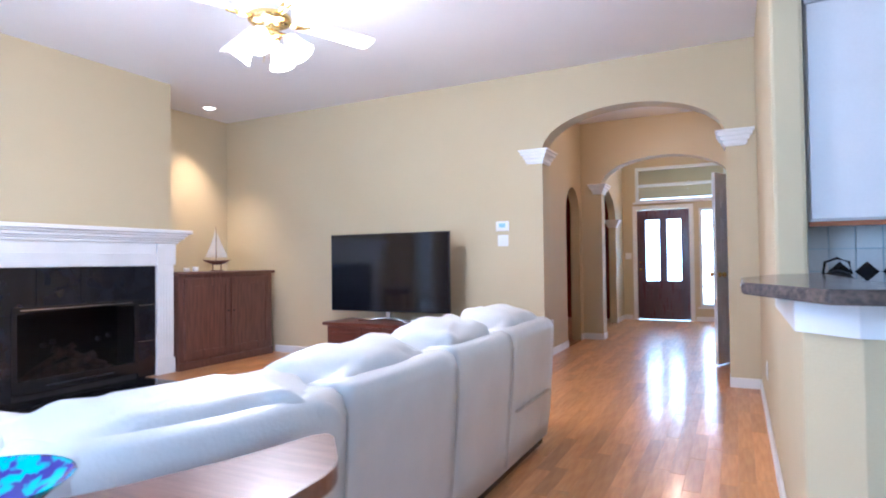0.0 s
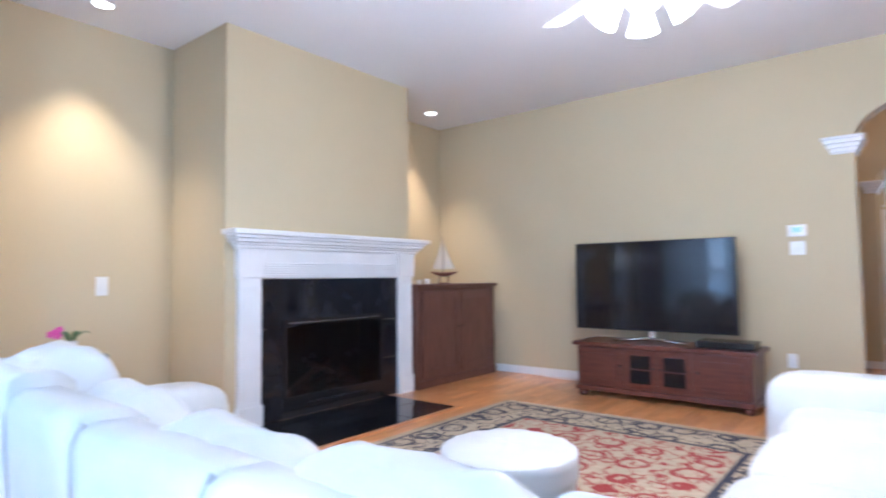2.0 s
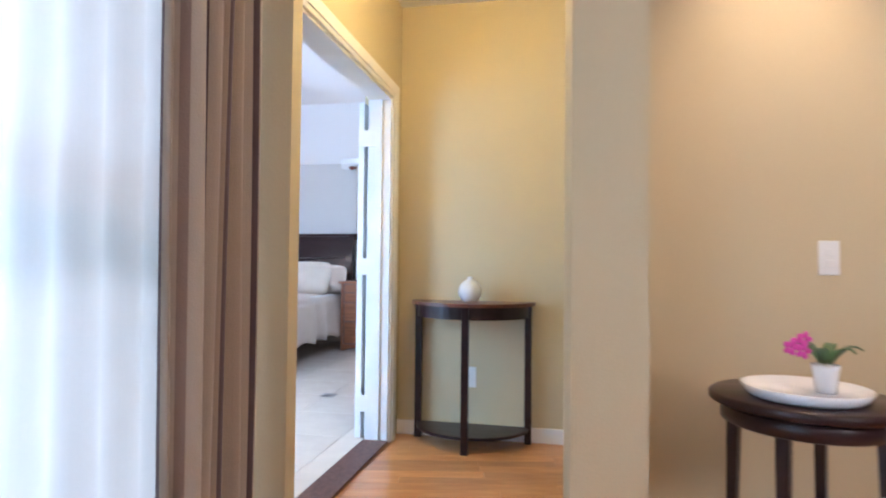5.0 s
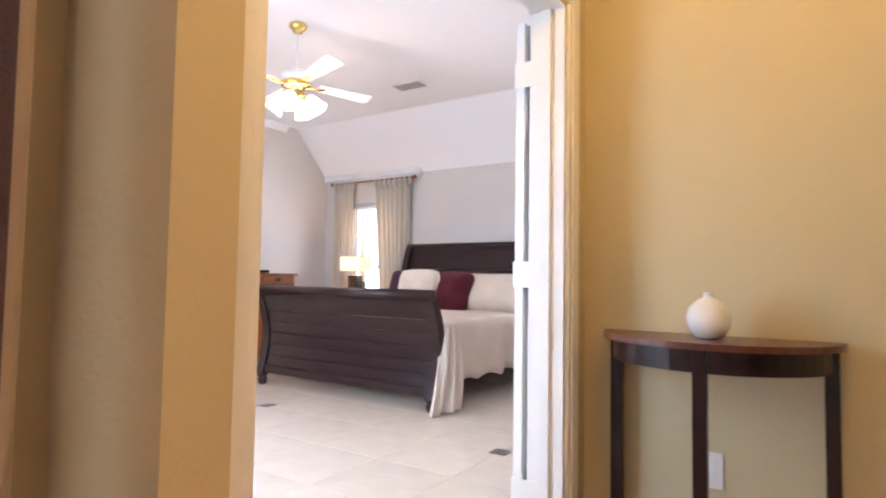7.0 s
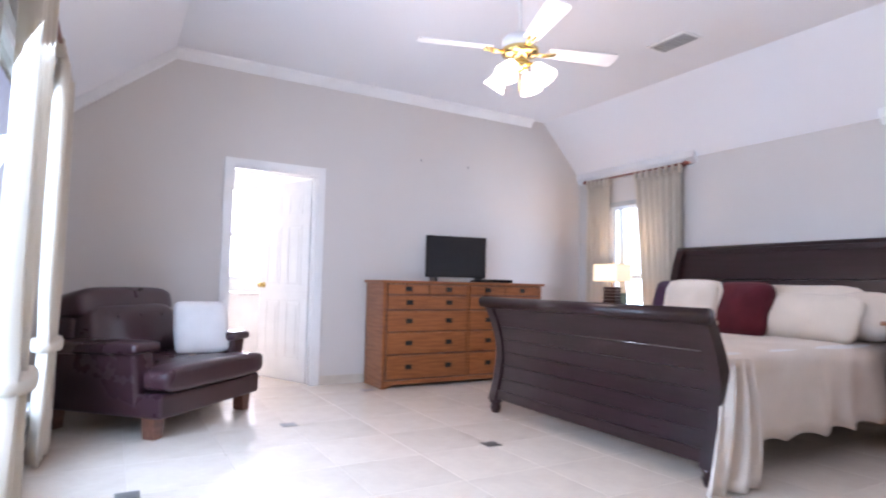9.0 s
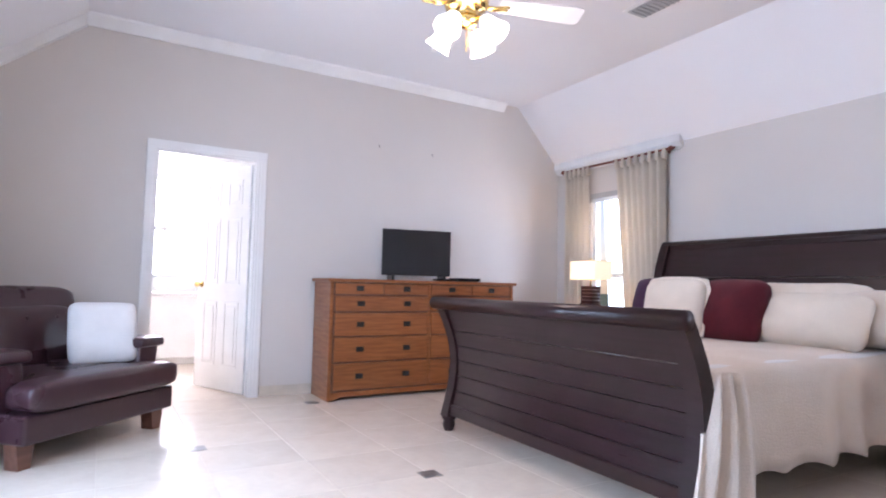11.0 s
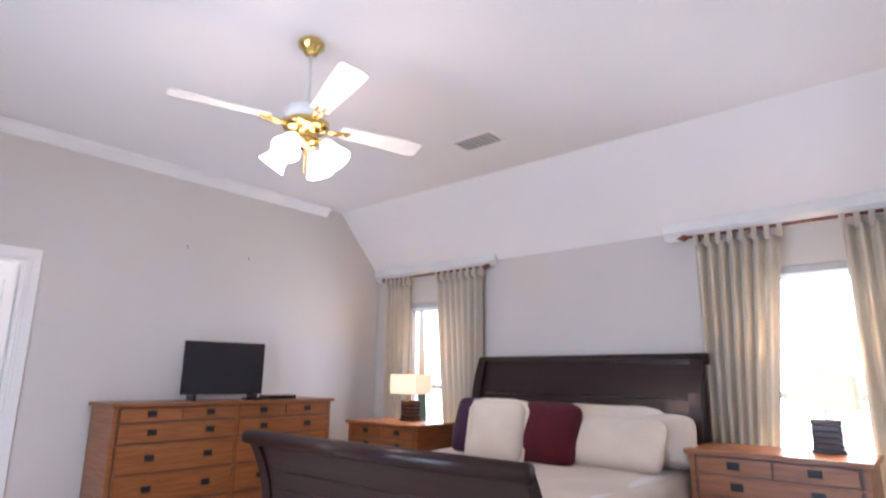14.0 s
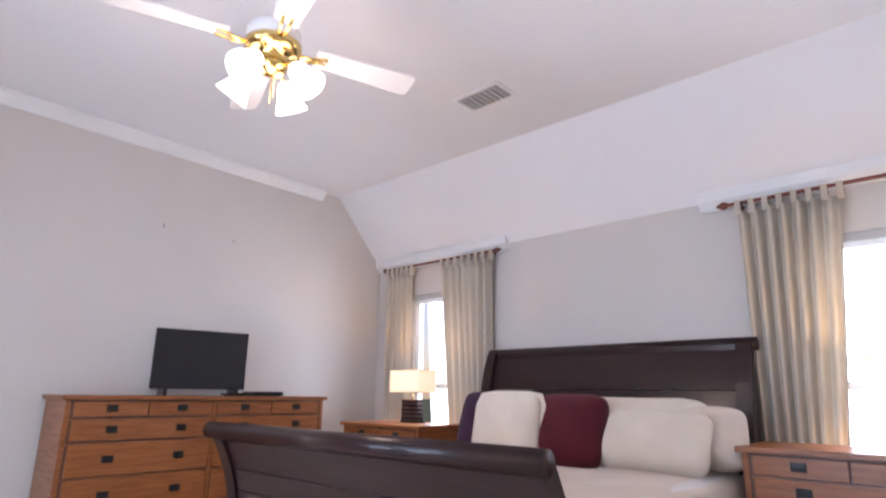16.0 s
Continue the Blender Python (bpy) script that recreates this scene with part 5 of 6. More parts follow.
blot = maths("LESS_THAN", maths("ABSOLUTE", maths("SUBTRACT", wob.outputs["Fac"], 0.5)), 0.025)
mark = maths("MAXIMUM", vine, blot)
inb = maths("MULTIPLY", maths("LESS_THAN", edge, 0.44), maths("GREATER_THAN", edge, 0.09))
lines = maths("MAXIMUM", maths("LESS_THAN", maths("ABSOLUTE", maths("SUBTRACT", edge, 0.075)), 0.012), maths("LESS_THAN", maths("ABSOLUTE", maths("SUBTRACT", edge, 0.45)), 0.018))
navy = maths("MAXIMUM", maths("MULTIPLY", inb, mark), lines)
red = maths("MULTIPLY", maths("GREATER_THAN", edge, 0.48), mark)
prev = rugm.node_tree.nodes["Principled BSDF"].inputs["Base Color"].links[0].from_socket
for fac, col in ((navy, (0.035, 0.035, 0.055)), (red, (0.30, 0.035, 0.03))):
    mxr = n_.new("ShaderNodeMix")
    mxr.data_type = "RGBA"
    l_.new(fac, mxr.inputs[0])
    l_.new(prev, mxr.inputs[6])
    mxr.inputs[7].default_value = (*col, 1)
    prev = mxr.outputs[2]
l_.new(prev, n_["Principled BSDF"].inputs["Base Color"])
rug = thing("area_rug", "beige wool rug with navy border and red vines", "rug", (-2.74, 2.50, 0.0))
part("pile", boxed(-1.24, 1.24, -1.62, 1.62, 0.001, 0.013, bev=0.004), rugm, rug)
rf = random.Random(2)
bm = bm_new()
for k in range(150):
    x = -1.23 + 2.46 * k / 149
    for s in (-1, 1):
        box(bm, x - 0.003, x + 0.003, min(s * 1.62, s * (1.66 + rf.uniform(0, 0.015))), max(s * 1.62, s * (1.66 + rf.uniform(0, 0.015))), 0.001, 0.005)
tagged(part("fringe", bm, M["sail"], rug, "short cream fringe"), kind="stuff")
ot = thing("ottoman", "round white tufted leather ottoman on the rug", "ottoman", (-2.53, 1.88, 0.013))
part("drum", lathe(bm_new(), [(0.27, 0.0), (0.285, 0.02), (0.287, 0.26), (0.28, 0.275)], 40), M["leather"], ot, "", True)
bm = bm_new()
n = 40
prev_ring = None
for i in range(15):
    r = 0.297 * math.sin(min(i / 11, 1) * math.pi / 2) if i < 12 else 0.297
    z0 = 0.375 if i < 12 else 0.375 - (i - 11) * 0.03
    ring_v = []
    for k in range(n):
        a = 2 * math.pi * k / n
        x, y = max(r, 0.001) * math.cos(a), max(r, 0.001) * math.sin(a)
        z = z0 - 0.030 * (r / 0.297) ** 6 + (0.009 * abs(math.sin(x * 26 + y * 15)) * abs(math.sin(x * -15 + y * 26)) if i < 12 else 0)
        ring_v.append(bm.verts.new((x, y, z)))
    if prev_ring:
        for k in range(n):
            bm.faces.new((prev_ring[k], prev_ring[(k + 1) % n], ring_v[(k + 1) % n], ring_v[k]))
    prev_ring = ring_v
part("lid", bm, M["leather"], ot, "button-tufted leather lid", True)
part("piping", lathe(bm_new(), [(0.287, 0.268), (0.296, 0.276), (0.287, 0.286)], 40), M["seam"], ot, "", True)
for x, y in ((0.2, 0.12), (-0.2, 0.12), (0.2, -0.12), (-0.2, -0.12)):
    part("foot", lathe(bm_new(), [(0.016, -0.0), (0.02, 0.01)], 10, (x, y, -0.001)), M["iron"], ot)

# corner table behind the sofa, bowl
tb = thing("corner_table", "dark wooden table with rounded top behind the sofa", "table")
out = [(-0.645, 1.06), (-0.70, 0.80), (-0.80, 0.53), (-0.98, 0.27), (-0.80, 0.08), (-0.44, 0.56), (-0.46, 0.84)]


def rounded(pts, r=0.07, n=5):
    res = []
    for i, p in enumerate(pts):
        a, b, c = Vector(pts[i - 1]), Vector(p), Vector(pts[(i + 1) % len(pts)])
        u, w = (a - b).normalized() * r, (c - b).normalized() * r
        for k in range(n + 1):
            t_ = k / n
            q = (1 - t_) ** 2 * (b + u) + 2 * t_ * (1 - t_) * b + t_ ** 2 * (b + w)
            res.append((q.x, q.y))
    return res


bm = prism(bm_new(), rounded(out), "z", 0.660, 0.700)
bmesh.ops.bevel(bm, geom=[e for e in bm.edges if abs(e.verts[0].co.z - e.verts[1].co.z) < 1e-5], offset=0.008, segments=2, affect="EDGES")
part("top", bm, M["table_wood"], tb)
ins = [((x + 0.67) * 0.84 - 0.67, (y - 0.58) * 0.86 + 0.58) for x, y in out]
part("apron", prism(bm_new(), rounded(ins), "z", 0.58, 0.660), M["table_wood"], tb)
for x, y in ((-0.61, 0.92), (-0.87, 0.31), (-0.52, 0.66), (-0.78, 0.19)):
    part("leg", tube(bm_new(), [(x, y, 0.0), (x, y, 0.3), (x, y, 0.58)], [0.016, 0.022, 0.026], 12), M["table_wood"], tb, "", True)
bowlm = material("patterned_glaze", (0.02, 0.42, 0.46), 0.18, second=(0.03, 0.03, 0.22), scale=26, detail=2, fine=0.2, lo=0.47, hi=0.53)
bw = thing("ceramic_bowl", "teal and blue patterned ceramic bowl", "bowl", (-0.83, 0.36, 0.70))
part("bowl", lathe(bm_new(), [(0.05, 0.0), (0.055, 0.012), (0.10, 0.035), (0.14, 0.07), (0.145, 0.072), (0.135, 0.064), (0.08, 0.03), (0.01, 0.022)], 32), bowlm, bw, "", True)

# round side table with tray and orchid
sd = thing("side_table", "round espresso side table with slim legs", "side table", (-5.30, 1.04, 0))
part("top", lathe(bm_new(), [(0.26, 0.600), (0.27, 0.607), (0.27, 0.625), (0.26, 0.632)], 40), M["espresso"], sd, "", True)
part("apron", lathe(bm_new(), [(0.225, 0.54), (0.235, 0.545), (0.235, 0.60)], 40), M["espresso"], sd, "", True)
for k in range(4):
    a = radians(45 + 90 * k)
    part("leg", tube(bm_new(), [(0.215 * math.cos(a), 0.215 * math.sin(a), 0), (0.205 * math.cos(a), 0.205 * math.sin(a), 0.55)], [0.018, 0.026], 4), M["espresso"], sd)
part("shelf", lathe(bm_new(), [(0.19, 0.14), (0.2, 0.145), (0.2, 0.16)], 32), M["espresso"], sd, "", True)
ty = thing("serving_tray", "round white serving tray on the side table", "tray", (-5.26, 1.02, 0.632))
part("tray", lathe(bm_new(), [(0.15, 0.0), (0.165, 0.01), (0.178, 0.035), (0.172, 0.036), (0.155, 0.014), (0.01, 0.012)], 36), M["ceramic"], ty, "", True)
orc = thing("potted_orchid", "small pink orchid in a white pot", "plant", (-5.27, 1.09, 0.646))
part("pot", lathe(bm_new(), [(0.028, 0.0), (0.036, 0.06), (0.040, 0.085), (0.034, 0.085), (0.028, 0.02)], 20), M["ceramic"], orc, "white pot", True)
for k in range(6):
    a = radians(60 * k + 15)
    bm = bm_new()
    lp = []
    for i in range(7):
        u = i / 6
        w = 0.018 * math.sin(math.pi * min(u * 0.9 + 0.1, 1))
        r, z = 0.015 + 0.085 * u, 0.085 + 0.055 * math.sin(u * 2.2)
        lp.append([bm.verts.new((r * math.cos(a) + s * w * -math.sin(a), r * math.sin(a) + s * w * math.cos(a), z + 0.004 * abs(s))) for s in (-1, 0, 1)])
    for p, q in zip(lp, lp[1:]):
        for k2 in range(2):
            bm.faces.new((p[k2], p[k2 + 1], q[k2 + 1], q[k2]))
    lf = part("leaf", bm, M["leaf"], orc, "", True)
    lf.modifiers.new("thickness", "SOLIDIFY").thickness = 0.002
part("stem", tube(bm_new(), [(0, 0, 0.08), (0, -0.03, 0.14), (0.01, -0.09, 0.15)], 0.002, 6), M["leaf"], orc)
for k, (x, y, z) in enumerate(((0.01, -0.09, 0.15), (0.0, -0.065, 0.162), (0.015, -0.115, 0.138), (0.02, -0.08, 0.128))):
    bm = bm_new()
    for j in range(5):
        a = radians(72 * j)
        puff(bm, 0.004, 0.012, 0.009, Matrix.Translation((x, y + 0.014 * math.cos(a), z + 0.014 * math.sin(a))) @ Matrix.Rotation(a, 4, "X"), 0.9, 0.9, 8)
    part("flower", bm, M["pink"], orc, "magenta flower", True)


def plate(loc, rz, label, w=0.075, h=0.12, toggles=1, name="light_switch", cat="light switch"):
    """A wall plate whose back is at loc, facing its own -y."""
    p = thing(name, label, cat, loc, rz)
    part("plate", boxed(-w / 2, w / 2, -0.006, 0, -h / 2, h / 2, bev=0.003), M["white"], p)
    for k in range(toggles):
        z = (k - (toggles - 1) / 2) * 0.045
        part("toggle", boxed(-0.016, 0.016, -0.010, -0.006, z - 0.015, z + 0.015, bev=0.002), M["white"], p)


plate((-1.88, YT, 1.33), 0, "white light switch plate on the tan wall", 0.115, 0.115)
plate((XR, 1.48, 1.07), 90, "white light switch on the recess wall", 0.085, 0.14, 2)
th = thing("thermostat", "white thermostat with a pale blue display", "thermostat", (-1.88, YT, 1.48))
part("case", boxed(-0.07, 0.07, -0.028, 0, -0.05, 0.05, bev=0.008), M["white"], th)
part("display", boxed(-0.035, 0.035, -0.0295, -0.028, -0.015, 0.028), material("lcd", (0.35, 0.62, 0.70), 0.2), th, "pale blue display")
plate((-1.68, 6.55, 0.36), 90, "white wall outlet in the hall", name="wall_outlet", cat="outlet", toggles=2)
plate((-1.95, YT, 0.36), 0, "white wall outlet beside the television stand", name="wall_outlet", cat="outlet", toggles=2)
plate((0.45, 4.35, 0.36), -90, "white wall outlet near the floor", name="wall_outlet", cat="outlet", toggles=2)
enter(ALCOVE)
plate((XV, 0.06, 0.36), 90, "white wall outlet behind the half-round table", name="wall_outlet", cat="outlet", toggles=2)
enter(HOME)
plate((-1.53, 11.1, 1.18), 0, "white light switch beside the front door", 0.11, 0.115, 1)
cb = thing("cable", "thin grey cable lying along the baseboard", "cable")
part("cord", tube(bm_new(), [(-4.35, 5.44, 0.006), (-4.1, 5.40, 0.006), (-3.85, 5.43, 0.006), (-3.7, 5.36, 0.006), (-3.62, 5.42, 0.02)], 0.005, 6), M["white"], cb, "", True)

# ---- kitchen seen over the bar ----
ct = thing("bar_counter", "brown granite breakfast bar top", "counter", kind="structure")
bm = prism(bm_new(), [(0.29, 2.55), (0.29, 2.05), (0.48, 1.60), (2.7, 1.60), (2.7, 2.1), (0.66, 2.1), (0.66, 3.262), (0.60, 3.262), (0.44, 3.1)], "z", 1.0, 1.04)
bmesh.ops.bevel(bm, geom=bm.edges[:], offset=0.006, segments=2, affect="EDGES")
part("slab", bm, M["granite"], ct)
bm = prism(bm_new(), [(0.43, 2.9), (0.43, 1.90), (0.57, 1.76), (2.6, 1.76), (2.6, 1.778), (0.582, 1.778), (0.448, 1.905), (0.448, 2.9)], "z", 0.90, 1.0)
part("trim", bm, M["trim"], ct, "white trim under the granite")
ku = thing("wall_cabinet", "tall white kitchen wall cabinet", "cabinet", (0.61, 3.67, 1.30))
part("body", boxed(0.0, 0.42, -0.33, 0, 0.0, 1.12, bev=0.004), M["cab_white"], ku)
part("door", boxed(0.01, 0.41, -0.35, -0.33, 0.01, 1.11, bev=0.005), M["cab_white"], ku)
part("crown", prism(bm_new(), [(-0.35, 1.12), (-0.36, 1.14), (-0.40, 1.19), (-0.40, 1.21), (0, 1.21), (0, 1.12)], "x", -0.0, 0.47), M["cab_white"], ku)
part("light_rail", boxed(0.0, 0.42, -0.34, -0.32, -0.025, 0.0), M["oak"], ku)
ku2 = thing("wall_cabinet", "deep white kitchen cabinet over the range", "cabinet", (1.05, 3.67, 1.30))
part("body", boxed(0.0, 0.9, -0.33, 0, 0.0, 1.12, bev=0.004), M["cab_white"], ku2)
part("door", boxed(0.01, 0.44, -0.35, -0.33, 0.01, 1.11, bev=0.005), M["cab_white"], ku2)
part("door", boxed(0.46, 0.89, -0.35, -0.33, 0.01, 1.11, bev=0.005), M["cab_white"], ku2)
bs = thing("base_cabinet", "white kitchen base cabinet with granite top", "cabinet", (0.61, 3.66, 0))
part("body", boxed(0.0, 1.8, -0.60, 0, 0.08, 0.88, bev=0.004), M["cab_white"], bs)
part("worktop", boxed(0.0, 1.8, -0.63, 0, 0.88, 0.915, bev=0.004), M["granite"], bs)
part("toe_kick", boxed(0.0, 1.8, -0.55, 0, 0.0, 0.08), M["black_gloss"], bs)
sp_ = thing("backsplash", "white wall tiles with black diamond insets", "wall tile", (0.61, 3.676, 0.915), kind="structure")
for i in range(14):
    for j in range(3):
        part("tile", boxed(0.002 + i * 0.122, 0.120 + i * 0.122, -0.006, 0, 0.002 + j * 0.125, 0.123 + j * 0.125, bev=0.002, seg=1), M["splash"], sp_)
for i in range(8):
    bm = prism(bm_new(), [(-0.055, 0), (0, -0.055), (0.055, 0), (0, 0.055)], "y", -0.010, -0.006)
    bmesh.ops.translate(bm, vec=(0.17 + 0.122 * i, 0, 0.125), verts=bm.verts)
    part("diamond", bm, M["black_marble"], sp_, "black diamond tile")
pn = thing("kettle", "black kettle with curved handle on the worktop", "kettle", (0.72, 3.30, 0.915))
part("body", lathe(bm_new(), [(0.07, 0), (0.085, 0.02), (0.08, 0.09), (0.05, 0.125), (0.015, 0.14)], 24), M["black_gloss"], pn, "", True)
part("handle", tube(bm_new(), [(-0.06, 0, 0.12), (-0.05, 0, 0.18), (0, 0, 0.2), (0.05, 0, 0.18), (0.06, 0, 0.12)], 0.007), M["black_gloss"], pn, "", True)

enter(ALCOVE)
# ---- vestibule: half-round table and vase ----
con = thing("console_table", "dark half-round console table with three legs", "console table", (XV + 0.025, 0.08, 0))


def half(r, n=24, sx=1.0):
    return [(r * sx * math.cos(a), r * math.sin(a)) for a in [-math.pi / 2 + math.pi * i / n for i in range(n + 1)]]


bm = prism(bm_new(), half(0.365, sx=0.9), "z", 0.795, 0.815)
part("top", bm, M["cherry"], con, "dark half-round top")
bm = prism(bm_new(), half(0.33, sx=0.9) + [(x, y) for x, y in reversed(half(0.31, sx=0.9))], "z", 0.725, 0.795)
part("apron", bm, M["espresso"], con)
bm = prism(bm_new(), half(0.33, sx=0.88), "z", 0.075, 0.092)
part("shelf", bm, M["espresso"], con)
for x, y in ((0.016, -0.325), (0.016, 0.325), (0.29, 0.0)):
    part("leg", boxed(x - 0.016, x + 0.016, y - 0.02, y + 0.02, 0, 0.795, bev=0.003), M["espresso"], con)
va = thing("vase", "round white ceramic vase with a narrow neck", "vase", (XV + 0.16, 0.08, 0.815))
va.scale = (0.86, 0.86, 0.95)
part("body", lathe(bm_new(), [(0.035, 0), (0.05, 0.006), (0.072, 0.035), (0.078, 0.065), (0.068, 0.10), (0.042, 0.125), (0.018, 0.136), (0.016, 0.148), (0.020, 0.152), (0.013, 0.152), (0.010, 0.13)], 36), M["ceramic"], va, "", True)

enter(BEDROOM)
# ---- bedroom things ----


def pull(parent, x, y, z, s=1):
    """A square black iron pull with a hanging bail, on a face that looks along -y of the thing."""
    part("pull", boxed(x - 0.034, x + 0.034, y - 0.005, y, z - 0.022, z + 0.022, bev=0.002), M["iron"], parent, "black iron drawer pull")
    part("bail", tube(bm_new(), [(x - 0.026, y - 0.006, z + 0.008), (x - 0.026, y - 0.016, z - 0.010), (x + 0.026, y - 0.016, z - 0.010), (x + 0.026, y - 0.006, z + 0.008)], 0.004, 6), M["iron"], parent)


def chest(name, label, cat, loc, rz, w, d, h, columns, rows, group=""):
    """A mission oak chest of drawers; front at y = -d / 2 of its own; rows: (bottom, top, drawers a column)."""
    c = thing(name, label, cat, loc, rz, group)
    part("top", boxed(-w / 2 - 0.025, w / 2 + 0.025, -d / 2 - 0.025, d / 2, h - 0.028, h, bev=0.005), M["oak"], c)
    for s in (-1, 1):
        x0, x1 = sorted((s * (w / 2 - 0.03), s * w / 2))
        part("side_panel", boxed(x0, x1, -d / 2, d / 2, 0.0, h - 0.028, bev=0.003), M["oak"], c)
    part("back", boxed(-w / 2 + 0.03, w / 2 - 0.03, d / 2 - 0.02, d / 2, 0.05, h - 0.028), M["oak"], c)
    part("carcass", boxed(-w / 2 + 0.03, w / 2 - 0.03, -d / 2 + 0.012, d / 2 - 0.02, 0.06, h - 0.03), M["brown_wood"], c)
    part("base_rail", prism(bm_new(), [(-w / 2 + 0.03, 0.0), (-w / 2 + 0.12, 0.035), (w / 2 - 0.12, 0.035), (w / 2 - 0.03, 0.0), (w / 2 - 0.03, 0.075), (-w / 2 + 0.03, 0.075)], "y", -d / 2, -d / 2 + 0.02), M["oak"], c)
    cw = (w - 0.06) / columns
    for k in range(1, columns):
        x = -w / 2 + 0.03 + cw * k
        part("stile", boxed(x - 0.012, x + 0.012, -d / 2 + 0.001, -d / 2 + 0.02, 0.075, h - 0.03, bev=0.002), M["oak"], c)
    for k in range(columns):
        xa, xb = -w / 2 + 0.03 + cw * k + 0.012, -w / 2 + 0.03 + cw * (k + 1) - 0.012
        for z0, z1, m in rows:
            dw = (xb - xa) / m
            for j in range(m):
                a, b = xa + dw * j + 0.005, xa + dw * (j + 1) - 0.005
                dr = part("drawer", boxed(a, b, -d / 2 - 0.004, -d / 2 + 0.016, z0 + 0.005, z1 - 0.005, bev=0.003), M["oak"], c)
                for x in ([(a + b) / 2] if m == 2 else [a + (b - a) * 0.26, a + (b - a) * 0.76]):
                    pull(dr, x, -d / 2 - 0.004, (z0 + z1) / 2 + 0.005)
    for z0, z1, m in rows[1:]:
        part("rail", boxed(-w / 2 + 0.03, w / 2 - 0.03, -d / 2 + 0.002, -d / 2 + 0.012, z1 - 0.005, z1 + 0.005), M["oak"], c)
    return c


chest("dresser", "wide mission oak dresser with black iron pulls", "dresser", (-8.87, -5.405, 0), 180, 1.90, 0.42, 1.025, 2,
      [(0.89, 0.99, 2), (0.745, 0.875, 1), (0.535, 0.73, 1), (0.32, 0.525, 1), (0.085, 0.305, 1)])
NR = [(0.685, 0.785, 2), (0.565, 0.675, 1), (0.345, 0.555, 1), (0.085, 0.330, 1)]
chest("nightstand", "mission oak nightstand with four rows of drawers", "nightstand", (-10.30, -1.565, 0), 90, 0.90, 0.50, 0.82, 1, NR, "oak nightstands")
chest("nightstand", "mission oak nightstand half hidden by the bed", "nightstand", (-10.30, -4.74, 0), 90, 0.90, 0.50, 0.82, 1, NR, "oak nightstands")

# sleigh bed
bed = thing("sleigh_bed", "dark espresso sleigh bed with curved panelled ends", "bed", (-8.33, -3.03, 0))
W = 0.985


def sleigh(z, top, lean, roll):
    """Outward sway of a sleigh end at height z."""
    u = z / top
    return lean * (0.95 * u ** 3 - 0.42 * math.sin(math.pi * u) + 0.55 * (1 - u) ** 2 + roll)


def sleigh_end(x0, sgn, top, lean, base_z, panels):
    """A curved end: planks between two thick posts, with a rolled top rail."""
    zs = [base_z + (top - 0.06 - base_z) * 0.76 * i / panels for i in range(panels + 1)] + [top - 0.05]
    for z0, z1 in zip(zs, zs[1:]):
        bm = bm_new()
        pts = []
        m_ = 4
        for i in range(m_ + 1):
            z = z0 + 0.002 + (z1 - z0 - 0.004) * i / m_
            pts.append((x0 + sgn * sleigh(z, top, lean, 0) + sgn * 0.020, z))
        back = [(x - sgn * 0.035, z) for x, z in reversed(pts)]
        prism(bm, pts + back, "y", -W + 0.07, W - 0.07)
        part("plank", bm, M["espresso"], bed, "", False)
    for s in (-1, 1):
        bm = bm_new()
        n_p = 16
        pts = []
        for i in range(n_p + 1):
            z = 0.10 + (top - 0.03 - 0.10) * i / n_p
            pts.append((x0 + sgn * sleigh(z, top, lean, 0) + sgn * (0.038 + 0.006 * math.sin(z * 9)), z))
        back = [(x - sgn * 0.085, z) for x, z in reversed(pts)]
        y0, y1 = sorted((s * (W - 0.085), s * W))
        prism(bm, pts + back, "y", y0, y1)
        part("post", bm, M["espresso"], bed)
        part("foot", lathe(bm_new(), [(0.022, 0.0), (0.032, 0.008), (0.044, 0.045), (0.036, 0.075), (0.05, 0.085), (0.05, 0.105)], 20, (x0 + sgn * sleigh(0.1, top, lean, 0), s * (W - 0.045), 0)), M["espresso"], bed, "turned bun foot", True)
    xt = x0 + sgn * (sleigh(top - 0.03, top, lean, 0) + 0.025)
    part("top_rail", tube(bm_new(), [(xt, -W - 0.02, top - 0.035), (xt, W + 0.02, top - 0.035)], 0.042, 20), M["espresso"], bed, "rolled top rail", True)
    part("top_board", boxed(xt - sgn * 0.03 - 0.03, xt - sgn * 0.03 + 0.03, -W + 0.05, W - 0.05, top - 0.075, top - 0.03, bev=0.008), M["espresso"], bed)
    xb_ = x0 + sgn * sleigh(base_z, top, lean, 0)
    part("bottom_rail", boxed(xb_ - 0.03, xb_ + 0.035, -W + 0.02, W - 0.02, base_z - 0.06, base_z + 0.012, bev=0.008), M["espresso"], bed)


sleigh_end(-0.07, 1, 0.90, 0.13, 0.17, 5)
sleigh_end(-2.16, -1, 1.41, 0.14, 0.30, 6)
for s in (-1, 1):
    part("side_rail", boxed(-2.14, -0.12, s * 0.89 - 0.02, s * 0.89 + 0.02, 0.18, 0.38, bev=0.005), M["espresso"], bed)
part("box_spring", boxed(-2.10, -0.21, -0.93 + 0.02, 0.93 - 0.02, 0.26, 0.42, bev=0.03), M["white_cloth"], bed)
part("centre_leg", tube(bm_new(), [(-0.5, 0.0, 0.0), (-0.5, 0, 0.26)], 0.02), M["espresso"], bed)
mt = thing("mattress", "thick mattress under the ivory coverlet", "mattress", (-8.33, -3.045, 0.42))
part("mattress", boxed(-2.08, -0.20, -0.93, 0.93, 0.0, 0.24, bev=0.05, seg=3), M["white_cloth"], mt)
